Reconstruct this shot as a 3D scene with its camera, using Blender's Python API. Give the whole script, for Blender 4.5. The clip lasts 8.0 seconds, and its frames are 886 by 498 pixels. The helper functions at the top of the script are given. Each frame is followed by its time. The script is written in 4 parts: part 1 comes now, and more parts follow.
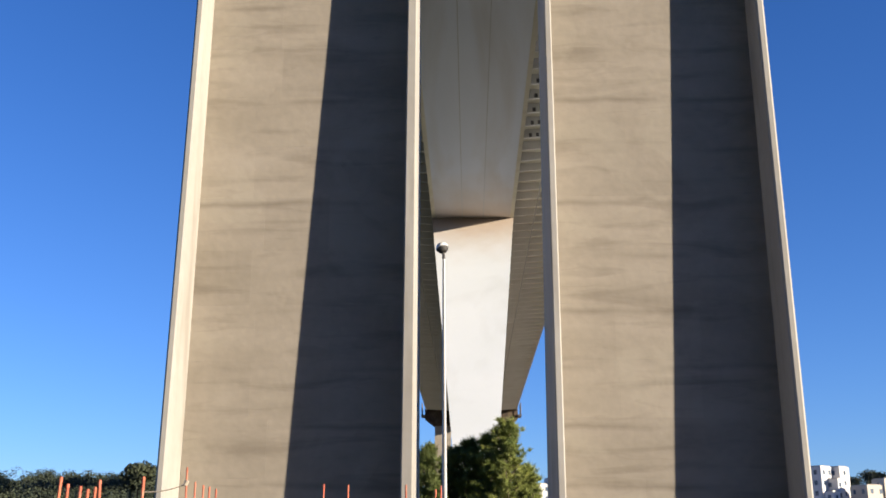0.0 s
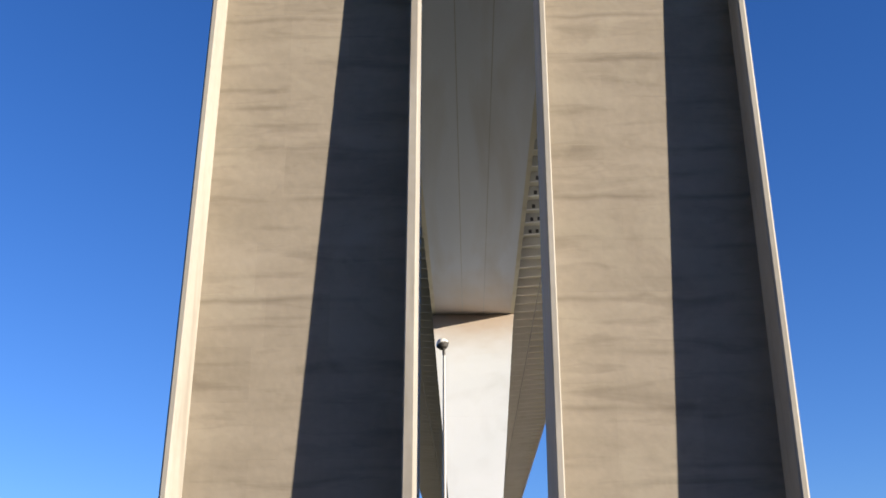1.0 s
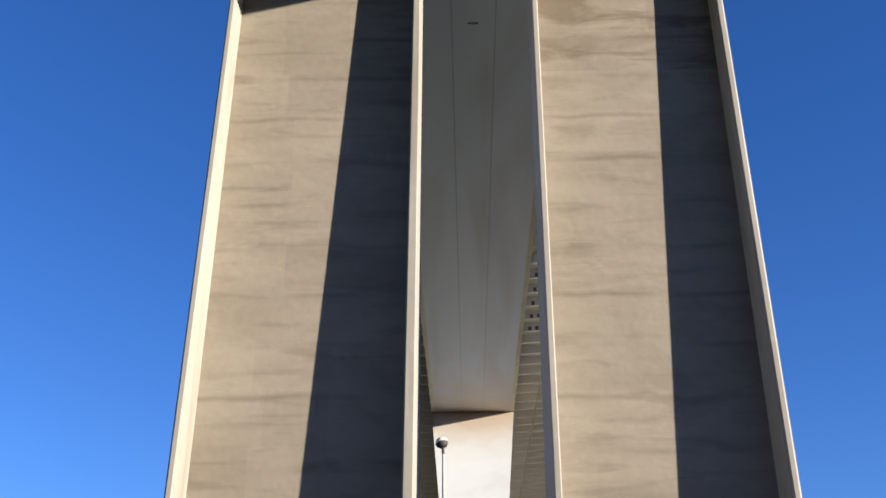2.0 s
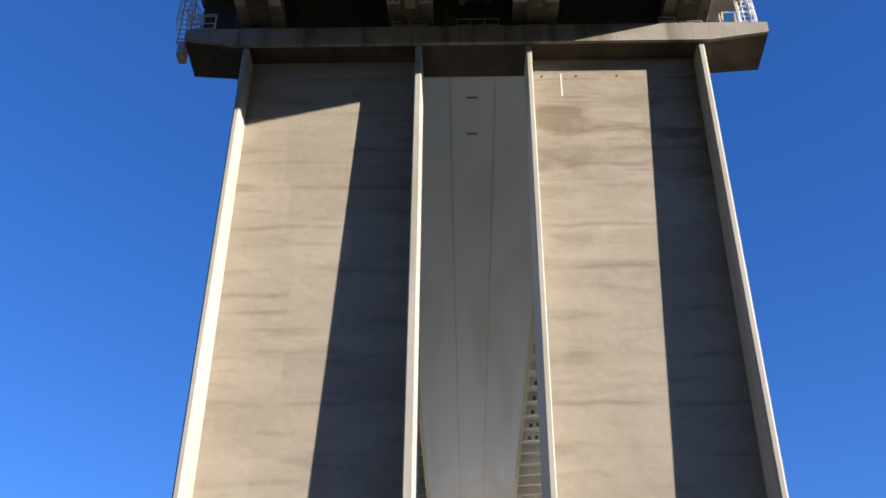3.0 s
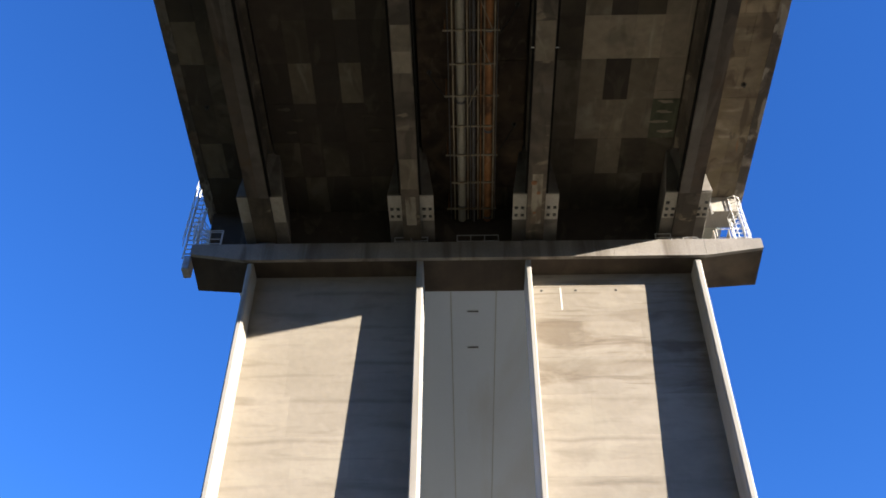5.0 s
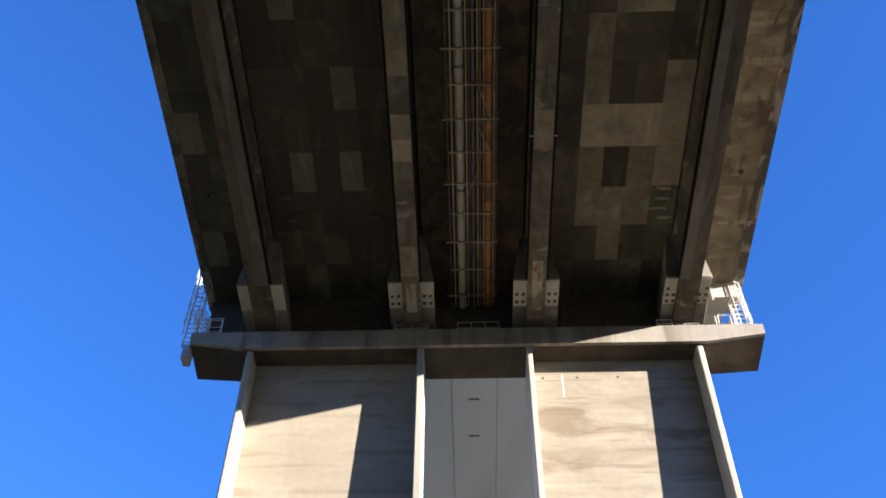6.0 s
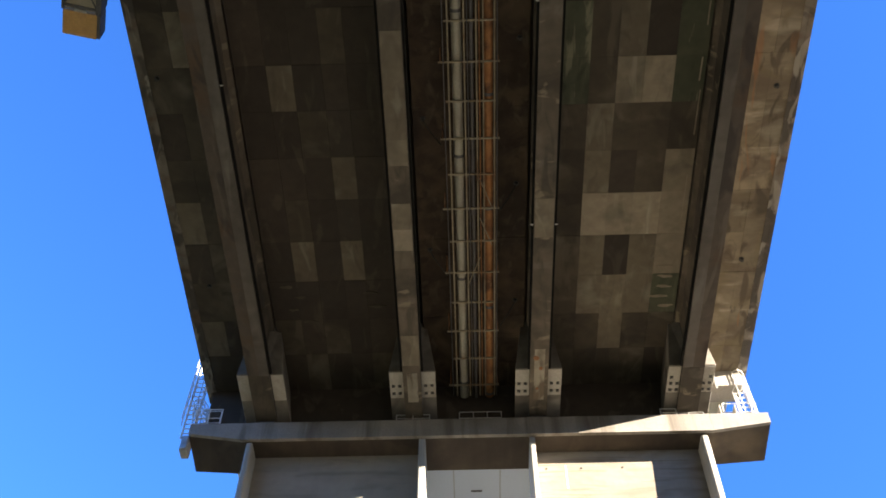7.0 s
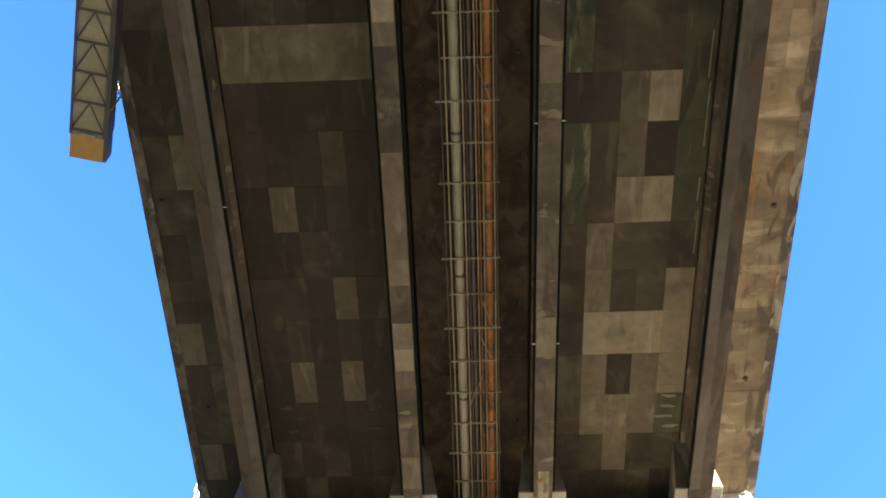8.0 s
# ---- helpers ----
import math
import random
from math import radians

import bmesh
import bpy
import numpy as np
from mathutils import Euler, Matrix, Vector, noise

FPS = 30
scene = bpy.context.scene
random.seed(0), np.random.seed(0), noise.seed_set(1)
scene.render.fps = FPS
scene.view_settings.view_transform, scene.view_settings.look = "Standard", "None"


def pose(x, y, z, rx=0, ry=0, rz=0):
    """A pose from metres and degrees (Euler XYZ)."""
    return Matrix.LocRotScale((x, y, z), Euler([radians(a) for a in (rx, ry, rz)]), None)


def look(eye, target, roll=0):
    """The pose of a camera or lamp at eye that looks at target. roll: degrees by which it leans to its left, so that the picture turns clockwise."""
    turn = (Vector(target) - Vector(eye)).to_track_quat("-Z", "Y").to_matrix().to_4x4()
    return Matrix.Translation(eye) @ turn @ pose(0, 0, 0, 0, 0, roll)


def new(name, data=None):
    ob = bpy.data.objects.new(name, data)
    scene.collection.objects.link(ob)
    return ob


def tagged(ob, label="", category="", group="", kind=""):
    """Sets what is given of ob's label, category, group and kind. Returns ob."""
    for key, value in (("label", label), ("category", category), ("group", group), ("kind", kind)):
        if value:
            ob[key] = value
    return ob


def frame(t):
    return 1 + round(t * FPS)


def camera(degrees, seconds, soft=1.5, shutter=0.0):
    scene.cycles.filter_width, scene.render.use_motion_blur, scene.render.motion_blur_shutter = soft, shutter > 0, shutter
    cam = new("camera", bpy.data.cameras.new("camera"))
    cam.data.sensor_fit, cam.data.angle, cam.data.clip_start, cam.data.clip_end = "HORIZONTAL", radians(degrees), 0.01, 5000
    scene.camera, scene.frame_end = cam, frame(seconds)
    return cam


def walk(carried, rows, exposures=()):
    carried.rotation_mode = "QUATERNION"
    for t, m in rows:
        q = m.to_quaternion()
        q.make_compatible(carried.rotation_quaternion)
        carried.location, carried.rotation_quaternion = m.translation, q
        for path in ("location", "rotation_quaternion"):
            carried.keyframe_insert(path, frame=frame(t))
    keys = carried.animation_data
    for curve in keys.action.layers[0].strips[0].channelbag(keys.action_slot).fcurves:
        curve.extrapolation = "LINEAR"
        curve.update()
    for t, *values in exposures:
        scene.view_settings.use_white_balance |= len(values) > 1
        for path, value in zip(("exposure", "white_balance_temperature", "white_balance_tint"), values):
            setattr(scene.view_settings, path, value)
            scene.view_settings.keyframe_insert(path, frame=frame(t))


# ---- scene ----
LENS = 45.94
EYE = (-0.48, 0.0, 1.6)
# seconds, yaw, pitch, roll
TURNS = [
    (0.0, 1.45, 16.14, 0.00), (0.5, 1.45, 18.75, 0.02), (1.0, 1.46, 21.40, 0.00), (1.5, 1.44, 24.01, 0.02),
    (3.0, 1.38, 32.59, 0.22), (3.5, 1.41, 35.82, 0.42), (4.0, 1.44, 38.93, 0.45), (4.5, 1.49, 41.73, 0.46),
    (6.0, 1.61, 49.04, 0.21), (6.5, 1.66, 51.45, 0.15), (7.0, 1.73, 53.90, 0.06), (7.5, 1.77, 56.90, -0.05),
    (8.0, 1.82, 60.44, -0.08),
]
STEPS = [
    (0.0, 0.000, -0.004, -0.010), (0.5, -0.002, -0.013, -0.008), (1.0, -0.002, -0.018, -0.011), (1.5, 0.000, -0.029, -0.014),
    (3.0, -0.003, -0.046, -0.025), (3.5, -0.001, -0.045, -0.033), (4.0, -0.004, -0.034, -0.028), (4.5, 0.000, -0.009, -0.016),
    (6.0, 0.006, 0.026, 0.009), (6.5, 0.007, 0.039, 0.019), (7.0, 0.004, 0.042, 0.030), (7.5, -0.002, 0.045, 0.039),
    (8.0, -0.006, 0.046, 0.047),
]


def aim(yaw, pitch, roll, step):
    """Camera pose from yaw to the left, pitch upwards and roll, in degrees."""
    y, p = radians(yaw), radians(pitch)
    ahead = Vector((-math.sin(y) * math.cos(p), math.cos(y) * math.cos(p), math.sin(p)))
    eye = Vector(EYE) + Vector(step)
    return look(eye, eye + ahead) @ pose(0, 0, 0, 0, 0, roll)


cam = camera(LENS, 8.0, soft=1.7)
walk(cam, [(t, aim(yaw, pitch, roll, STEPS[i][1:])) for i, (t, yaw, pitch, roll) in enumerate(TURNS)],
     exposures=[(0.0, 1.42, 6500, 10), (1.5, 1.42, 6450, 10), (3.0, 1.7, 6200, 10), (4.5, 2.13, 6100, 10), (6.0, 2.56, 6200, 10), (7.0, 3.2, 6550, 10), (8.0, 4.0, 7000, 10)])

# ---- light ----
SUN = Vector((1.0, -0.444, 0.249)).normalized()
elevation = math.asin(SUN.z)
world = bpy.data.worlds.new("sky")
scene.world = world
world.use_nodes = True
wn = world.node_tree.nodes
sky = wn.new("ShaderNodeTexSky")
sky.sky_type, sky.sun_disc = "NISHITA", False
sky.sun_elevation, sky.sun_rotation = elevation, math.atan2(SUN.x, SUN.y)
sky.altitude, sky.air_density, sky.dust_density, sky.ozone_density = 50, 1.0, 0.0, 6.0
wn["Background"].inputs["Strength"].default_value = 0.07
deep = wn.new("ShaderNodeMix")
deep.data_type, deep.blend_type = "RGBA", "MULTIPLY"
deep.inputs["Factor"].default_value = 1.0
# a clear sky that pales towards the horizon
height = wn.new("ShaderNodeSeparateXYZ")
coords = wn.new("ShaderNodeTexCoord")
haze = wn.new("ShaderNodeMapRange")
haze.interpolation_type = "SMOOTHSTEP"
haze.inputs["From Min"].default_value, haze.inputs["From Max"].default_value = 0.0, 0.62
tint = wn.new("ShaderNodeMix")
tint.data_type = "RGBA"
tint.inputs[6].default_value, tint.inputs[7].default_value = (0.86, 0.86, 1.10, 1), (0.55, 0.745, 1.03, 1)
world.node_tree.links.new(coords.outputs["Generated"], height.inputs[0])
world.node_tree.links.new(height.outputs["Z"], haze.inputs["Value"])
world.node_tree.links.new(haze.outputs[0], tint.inputs["Factor"])
world.node_tree.links.new(tint.outputs[2], deep.inputs[7])
world.node_tree.links.new(sky.outputs[0], deep.inputs[6])
world.node_tree.links.new(deep.outputs[2], wn["Background"].inputs["Color"])
sun_data = bpy.data.lights.new("sun", "SUN")
sun_data.energy, sun_data.angle, sun_data.color = 5.0, radians(0.5), (1.0, 0.87, 0.70)
sun = new("sun", sun_data)
sun.matrix_world = look(SUN * 200, (0, 0, 0))


# ---- materials ----
def mat(name, c1, c2, scale=1.0, rough=0.85, bump=0.15, metal=0.0, stretch=(1, 1, 1), stain=None, stain_stretch=(1, 1, 1),
        stain_scale=0.6, stain_low=0.52, stain_high=0.7, stain_amount=0.7, spread=0.0, fine=14.0, island=False, course=0.0, bloom=None, bloom_stretch=(1, 1, 1), bloom_scale=0.8, grit=0.3, smears=()):
    """Two tones mixed by a broad noise, fine grain and relief, an optional stain layer and a spread between pieces."""
    m = bpy.data.materials.new(name)
    m.use_nodes = True
    n, k = m.node_tree.nodes, m.node_tree.links.new
    b = n["Principled BSDF"]
    b.inputs["Roughness"].default_value, b.inputs["Metallic"].default_value = rough, metal
    co = n.new("ShaderNodeTexCoord")

    def noise_at(sc, st, detail, dist=0.0):
        mp = n.new("ShaderNodeMapping")
        mp.inputs["Scale"].default_value = st
        k(co.outputs["Object"], mp.inputs["Vector"])
        t = n.new("ShaderNodeTexNoise")
        t.inputs["Scale"].default_value, t.inputs["Detail"].default_value, t.inputs["Distortion"].default_value = sc, detail, dist
        k(mp.outputs[0], t.inputs["Vector"])
        return t.outputs["Fac"]

    def ramp(source, low, high):
        r = n.new("ShaderNodeMapRange")
        r.inputs["From Min"].default_value, r.inputs["From Max"].default_value = low, high
        k(source, r.inputs["Value"])
        return r.outputs["Result"]

    def mix(fac, a, c, mode="MIX"):
        x = n.new("ShaderNodeMix")
        x.data_type, x.blend_type = "RGBA", mode
        for sock, v in ((x.inputs["Factor"], fac), (x.inputs[6], a), (x.inputs[7], c)):
            if isinstance(v, bpy.types.NodeSocket):
                k(v, sock)
            else:
                sock.default_value = v
        return x.outputs[2]

    col = mix(ramp(noise_at(scale, stretch, 6, 0.3), 0.32, 0.68), (*c1, 1), (*c2, 1))
    grain = noise_at(fine, (1, 1, 1), 5)
    col = mix(grit, col, mix(ramp(grain, 0.3, 0.7), (0.35, 0.35, 0.35, 1), (1, 1, 1, 1)), "MULTIPLY")
    if stain:
        f = ramp(noise_at(stain_scale, stain_stretch, 7, 0.6), stain_low, stain_high)
        mm = n.new("ShaderNodeMath")
        mm.operation = "MULTIPLY"
        mm.inputs[1].default_value = stain_amount
        k(f, mm.inputs[0])
        col = mix(mm.outputs[0], col, (*stain, 1))
    if bloom:
        f = ramp(noise_at(bloom_scale, bloom_stretch, 8, 0.35), 0.56, 0.72)
        mm = n.new("ShaderNodeMath")
        mm.operation = "MULTIPLY"
        mm.inputs[1].default_value = 0.6
        k(f, mm.inputs[0])
        col = mix(mm.outputs[0], col, (*bloom, 1))
    for tone, amount, along, size, low, high in smears:
        f = ramp(noise_at(size, along, 9, 1.1), low, high)
        mm = n.new("ShaderNodeMath")
        mm.operation = "MULTIPLY"
        mm.inputs[1].default_value = amount
        k(f, mm.inputs[0])
        col = mix(mm.outputs[0], col, (*tone, 1))
    if course:
        sep = n.new("ShaderNodeSeparateXYZ")
        wob = n.new("ShaderNodeMath")
        wob.operation = "MULTIPLY_ADD"
        wob.inputs[1].default_value = 0.5
        k(co.outputs["Object"], sep.inputs[0])
        k(noise_at(0.35, (1, 1, 0.3), 4), wob.inputs[0])
        k(sep.outputs["Z"], wob.inputs[2])
        mo = n.new("ShaderNodeMath")
        mo.operation = "PINGPONG"
        mo.inputs[1].default_value = course / 2
        k(wob.outputs[0], mo.inputs[0])
        line = ramp(mo.outputs[0], 0.16, 0.0)
        gate = ramp(noise_at(0.5, (0.5, 0.5, 0.6), 5), 0.46, 0.62)
        both = n.new("ShaderNodeMath")
        both.operation = "MULTIPLY"
        k(line, both.inputs[0])
        k(gate, both.inputs[1])
        half = n.new("ShaderNodeMath")
        half.operation = "MULTIPLY"
        half.inputs[1].default_value = 0.55
        k(both.outputs[0], half.inputs[0])
        col = mix(half.outputs[0], col, (*stain, 1))
    if spread:
        src = n.new("ShaderNodeNewGeometry").outputs["Random Per Island"] if island else n.new("ShaderNodeObjectInfo").outputs["Random"]
        h = n.new("ShaderNodeHueSaturation")
        r = n.new("ShaderNodeMapRange")
        r.inputs["To Min"].default_value, r.inputs["To Max"].default_value = 1 - spread, 1 + spread
        k(src, r.inputs["Value"])
        k(r.outputs[0], h.inputs["Value"])
        k(col, h.inputs["Color"])
        col = h.outputs[0]
    k(col, b.inputs["Base Color"])
    bp = n.new("ShaderNodeBump")
    bp.inputs["Strength"].default_value, bp.inputs["Distance"].default_value = bump, 0.05
    k(grain, bp.inputs["Height"])
    k(bp.outputs[0], b.inputs["Normal"])
    return m


def fade(m, tone, axis, low, high, amount, wobble=2.0, size=0.3):
    """A second tone that sets in along one axis, with an uneven front."""
    n, k = m.node_tree.nodes, m.node_tree.links.new
    base = n["Principled BSDF"].inputs["Base Color"]
    under = base.links[0].from_socket
    co, sep, t = n.new("ShaderNodeTexCoord"), n.new("ShaderNodeSeparateXYZ"), n.new("ShaderNodeTexNoise")
    t.inputs["Scale"].default_value, t.inputs["Detail"].default_value = size, 5
    k(co.outputs["Object"], sep.inputs[0])
    k(co.outputs["Object"], t.inputs["Vector"])
    add, r, x = n.new("ShaderNodeMath"), n.new("ShaderNodeMapRange"), n.new("ShaderNodeMix")
    add.operation, add.inputs[1].default_value = "MULTIPLY_ADD", wobble * 2
    k(t.outputs["Fac"], add.inputs[0])
    k(sep.outputs[axis], add.inputs[2])
    r.interpolation_type = "SMOOTHSTEP"
    for key, v in (("From Min", low + wobble), ("From Max", high + wobble), ("To Min", 0.0), ("To Max", amount)):
        r.inputs[key].default_value = v
    k(add.outputs[0], r.inputs["Value"])
    x.data_type = "RGBA"
    x.inputs[7].default_value = (*tone, 1)
    k(r.outputs[0], x.inputs["Factor"])
    k(under, x.inputs[6])
    k(x.outputs[2], base)
    return m


M_PIER = mat("pier_concrete", (0.221, 0.193, 0.152), (0.264, 0.232, 0.187), 0.35, 0.9, 0.2, stretch=(0.5, 0.5, 2.2), stain=(0.119, 0.099, 0.075),
             stain_stretch=(0.45, 0.45, 3.0), stain_scale=0.5, stain_low=0.54, stain_high=0.70, stain_amount=0.5, spread=0.05, fine=3.0, course=1.95, bloom=(0.283, 0.252, 0.207), bloom_stretch=(0.5, 0.5, 1.2), bloom_scale=0.4, grit=0.14,
             smears=(((0.275, 0.249, 0.198), 0.35, (0.6, 0.6, 0.8), 0.5, 0.54, 0.62), ((0.15, 0.125, 0.095), 0.2, (0.5, 0.5, 2.6), 0.8, 0.60, 0.66)))
M_PIER_WET = mat("water_stained_concrete", (0.213, 0.185, 0.146), (0.251, 0.220, 0.177), 0.35, 0.9, 0.2, stretch=(0.5, 0.5, 2.2), stain=(0.114, 0.085, 0.055),
                 stain_stretch=(0.45, 0.45, 1.7), stain_scale=0.55, stain_low=0.50, stain_high=0.64, stain_amount=0.68, spread=0.08, fine=3.0, course=1.95, grit=0.16,
                 smears=(((0.30, 0.27, 0.22), 0.35, (0.7, 0.7, 1.4), 0.6, 0.52, 0.66), ((0.11, 0.085, 0.06), 0.45, (0.3, 0.3, 4.0), 0.8, 0.57, 0.64)))
M_FIN = mat("fin_concrete", (0.257, 0.243, 0.216), (0.315, 0.300, 0.270), 0.5, 0.88, 0.15, stretch=(1, 1, 0.25), stain=(0.150, 0.130, 0.105),
            stain_stretch=(2, 2, 0.25), stain_scale=0.6, stain_amount=0.45, fine=2.5, grit=0.12)
M_CAP = mat("cap_concrete", (0.200, 0.183, 0.162), (0.266, 0.245, 0.216), 0.6, 0.9, 0.2, stain=(0.083, 0.067, 0.050), stain_stretch=(1.6, 1.6, 0.12),
            stain_scale=0.8, stain_low=0.48, stain_high=0.66, stain_amount=0.75)
# brown stains, with the dimness between the girders put into the base colour
M_SOFFIT_DARK = mat("stained_shaded_soffit", (0.060, 0.039, 0.023), (0.088, 0.060, 0.039), 0.7, 0.92, 0.2, stretch=(1.5, 0.4, 1), stain=(0.021, 0.014, 0.010),
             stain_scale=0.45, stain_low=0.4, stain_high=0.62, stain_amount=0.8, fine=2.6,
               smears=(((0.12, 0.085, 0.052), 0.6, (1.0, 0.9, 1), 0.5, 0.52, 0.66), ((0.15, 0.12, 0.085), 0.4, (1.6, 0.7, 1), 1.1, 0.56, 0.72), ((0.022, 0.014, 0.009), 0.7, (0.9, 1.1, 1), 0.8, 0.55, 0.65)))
# cap underside, far darker than the fascia: shade coloured in with brown stains
M_CAPSOFFIT = mat("shaded_cap_soffit_concrete", (0.040, 0.029, 0.020), (0.068, 0.051, 0.036), 0.6, 0.92, 0.2, stretch=(2.0, 0.3, 1), stain=(0.022, 0.016, 0.012),
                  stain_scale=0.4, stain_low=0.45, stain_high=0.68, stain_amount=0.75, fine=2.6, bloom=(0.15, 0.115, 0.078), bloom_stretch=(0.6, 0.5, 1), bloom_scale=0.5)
M_SHOE = mat("rusty_shoe_concrete", (0.22, 0.195, 0.150), (0.29, 0.260, 0.205), 0.8, 0.9, 0.2, stain=(0.085, 0.060, 0.038), stain_stretch=(2.2, 0.8, 1), stain_scale=0.9,
             stain_low=0.46, stain_high=0.60, stain_amount=0.85, fine=2.6)
M_OVER = mat("overhang_concrete", (0.163, 0.135, 0.092), (0.217, 0.180, 0.125), 0.8, 0.92, 0.2, stretch=(0.6, 1.6, 1), stain=(0.091, 0.070, 0.049),
             stain_stretch=(0.5, 1.0, 1), stain_scale=0.8, stain_low=0.44, stain_high=0.62, stain_amount=0.75, bloom=(0.36, 0.325, 0.255), bloom_stretch=(0.5, 1.5, 1), bloom_scale=0.9, fine=2.6,
             spread=0.2, smears=(((0.13, 0.105, 0.06), 0.6, (0.8, 1.0, 1), 0.7, 0.52, 0.64), ((0.06, 0.046, 0.033), 0.75, (1.6, 0.6, 1), 0.9, 0.57, 0.67), ((0.22, 0.11, 0.05), 0.6, (2.2, 0.35, 1), 0.7, 0.60, 0.68)))
M_EDGE = mat("edge_beam_concrete", (0.12, 0.105, 0.085), (0.18, 0.155, 0.125), 0.8, 0.9, 0.2, stain=(0.10, 0.058, 0.034), stain_stretch=(1, 1.2, 1),
             stain_scale=0.7, stain_low=0.52, stain_high=0.66, stain_amount=0.7, fine=2.6,
             smears=(((0.05, 0.043, 0.036), 0.85, (1, 0.8, 1), 0.8, 0.47, 0.56), ((0.26, 0.24, 0.20), 0.8, (1.5, 0.6, 1), 0.9, 0.57, 0.63)))
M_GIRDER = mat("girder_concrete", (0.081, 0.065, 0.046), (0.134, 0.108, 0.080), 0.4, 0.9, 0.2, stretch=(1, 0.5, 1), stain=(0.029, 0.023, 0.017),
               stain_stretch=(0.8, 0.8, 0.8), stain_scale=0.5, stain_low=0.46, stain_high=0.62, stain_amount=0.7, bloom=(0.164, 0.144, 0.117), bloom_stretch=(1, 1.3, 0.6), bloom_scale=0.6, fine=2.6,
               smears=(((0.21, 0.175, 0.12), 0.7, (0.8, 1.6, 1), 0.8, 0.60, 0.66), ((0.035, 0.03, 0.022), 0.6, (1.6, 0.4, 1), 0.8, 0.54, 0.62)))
M_FLANGE = mat("flange_concrete", (0.062, 0.048, 0.038), (0.092, 0.073, 0.059), 0.5, 0.92, 0.2, stretch=(1.2, 0.3, 1), stain=(0.075, 0.045, 0.024),
               stain_scale=0.5, stain_low=0.52, stain_high=0.66, stain_amount=0.7, fine=2.6,
               smears=(((0.11, 0.095, 0.077), 0.6, (1.8, 0.3, 1), 0.7, 0.59, 0.67), ((0.028, 0.024, 0.021), 0.7, (1, 0.5, 1), 0.6, 0.53, 0.62)))
M_LEDGE = mat("ledge_concrete", (0.082, 0.070, 0.058), (0.115, 0.101, 0.086), 0.5, 0.9, 0.2, stretch=(1, 0.3, 1), stain=(0.045, 0.037, 0.030), stain_scale=0.5, stain_amount=0.8, fine=2.6,
              smears=(((0.15, 0.138, 0.12), 0.5, (2.0, 0.3, 1), 0.6, 0.55, 0.68),))
# block body, about half as pale as the bed plate under it
M_END = mat("dark_block_concrete", (0.15, 0.135, 0.115), (0.21, 0.19, 0.16), 0.5, 0.9, 0.2, stain=(0.07, 0.058, 0.045), stain_scale=0.6, stain_low=0.44, stain_high=0.64, stain_amount=0.7, fine=2.6)
M_BLOCK = mat("end_block_concrete", (0.336, 0.314, 0.269), (0.415, 0.389, 0.345), 0.8, 0.9, 0.15, stain=(0.194, 0.151, 0.106), stain_scale=0.8, stain_amount=0.55)
# low slab, panel and girder tones hold part of the under-deck shade
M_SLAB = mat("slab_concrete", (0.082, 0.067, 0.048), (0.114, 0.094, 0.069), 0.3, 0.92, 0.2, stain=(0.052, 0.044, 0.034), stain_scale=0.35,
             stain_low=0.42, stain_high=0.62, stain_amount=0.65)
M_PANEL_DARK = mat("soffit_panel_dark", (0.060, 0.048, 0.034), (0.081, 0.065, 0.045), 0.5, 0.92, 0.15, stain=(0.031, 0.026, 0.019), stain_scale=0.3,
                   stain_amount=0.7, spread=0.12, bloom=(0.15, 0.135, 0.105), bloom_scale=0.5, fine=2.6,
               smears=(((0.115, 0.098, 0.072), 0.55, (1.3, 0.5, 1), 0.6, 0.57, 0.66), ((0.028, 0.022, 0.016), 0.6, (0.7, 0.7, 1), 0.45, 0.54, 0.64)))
M_PANEL_LIGHT = mat("soffit_panel_light", (0.245, 0.205, 0.150), (0.296, 0.248, 0.185), 0.7, 0.92, 0.15, stain=(0.163, 0.136, 0.102), stain_scale=0.7,
                    stain_amount=0.4, spread=0.16, bloom=(0.13, 0.11, 0.085), bloom_scale=0.9, fine=2.6,
               smears=(((0.12, 0.10, 0.07), 0.45, (1.6, 0.7, 1), 0.9, 0.55, 0.70), ((0.36, 0.33, 0.26), 0.5, (2.2, 0.4, 1), 0.8, 0.56, 0.68)))
M_PANEL_GREEN = mat("soffit_panel_mossy", (0.060, 0.068, 0.042), (0.090, 0.094, 0.060), 0.6, 0.92, 0.15, stain=(0.049, 0.046, 0.032), stain_scale=0.5,
                    stain_amount=0.5, spread=0.15, bloom=(0.15, 0.16, 0.11), bloom_stretch=(2, 0.4, 1), bloom_scale=0.9, fine=2.6,
               smears=(((0.20, 0.19, 0.13), 0.75, (2.6, 0.3, 1), 0.8, 0.59, 0.65), ((0.03, 0.034, 0.02), 0.7, (1.5, 0.4, 1), 0.6, 0.52, 0.60)))
# near-black panels, deep shade under the deck painted into their colour
M_PANEL_BLACK = mat("soffit_panel_black_shade", (0.041, 0.031, 0.023), (0.055, 0.043, 0.032), 0.5, 0.92, 0.15, stain=(0.040, 0.035, 0.029), stain_scale=0.4,
                    stain_amount=0.5, spread=0.2, fine=2.6,
               smears=(((0.09, 0.075, 0.055), 0.5, (1.6, 0.5, 1), 0.7, 0.58, 0.66),))
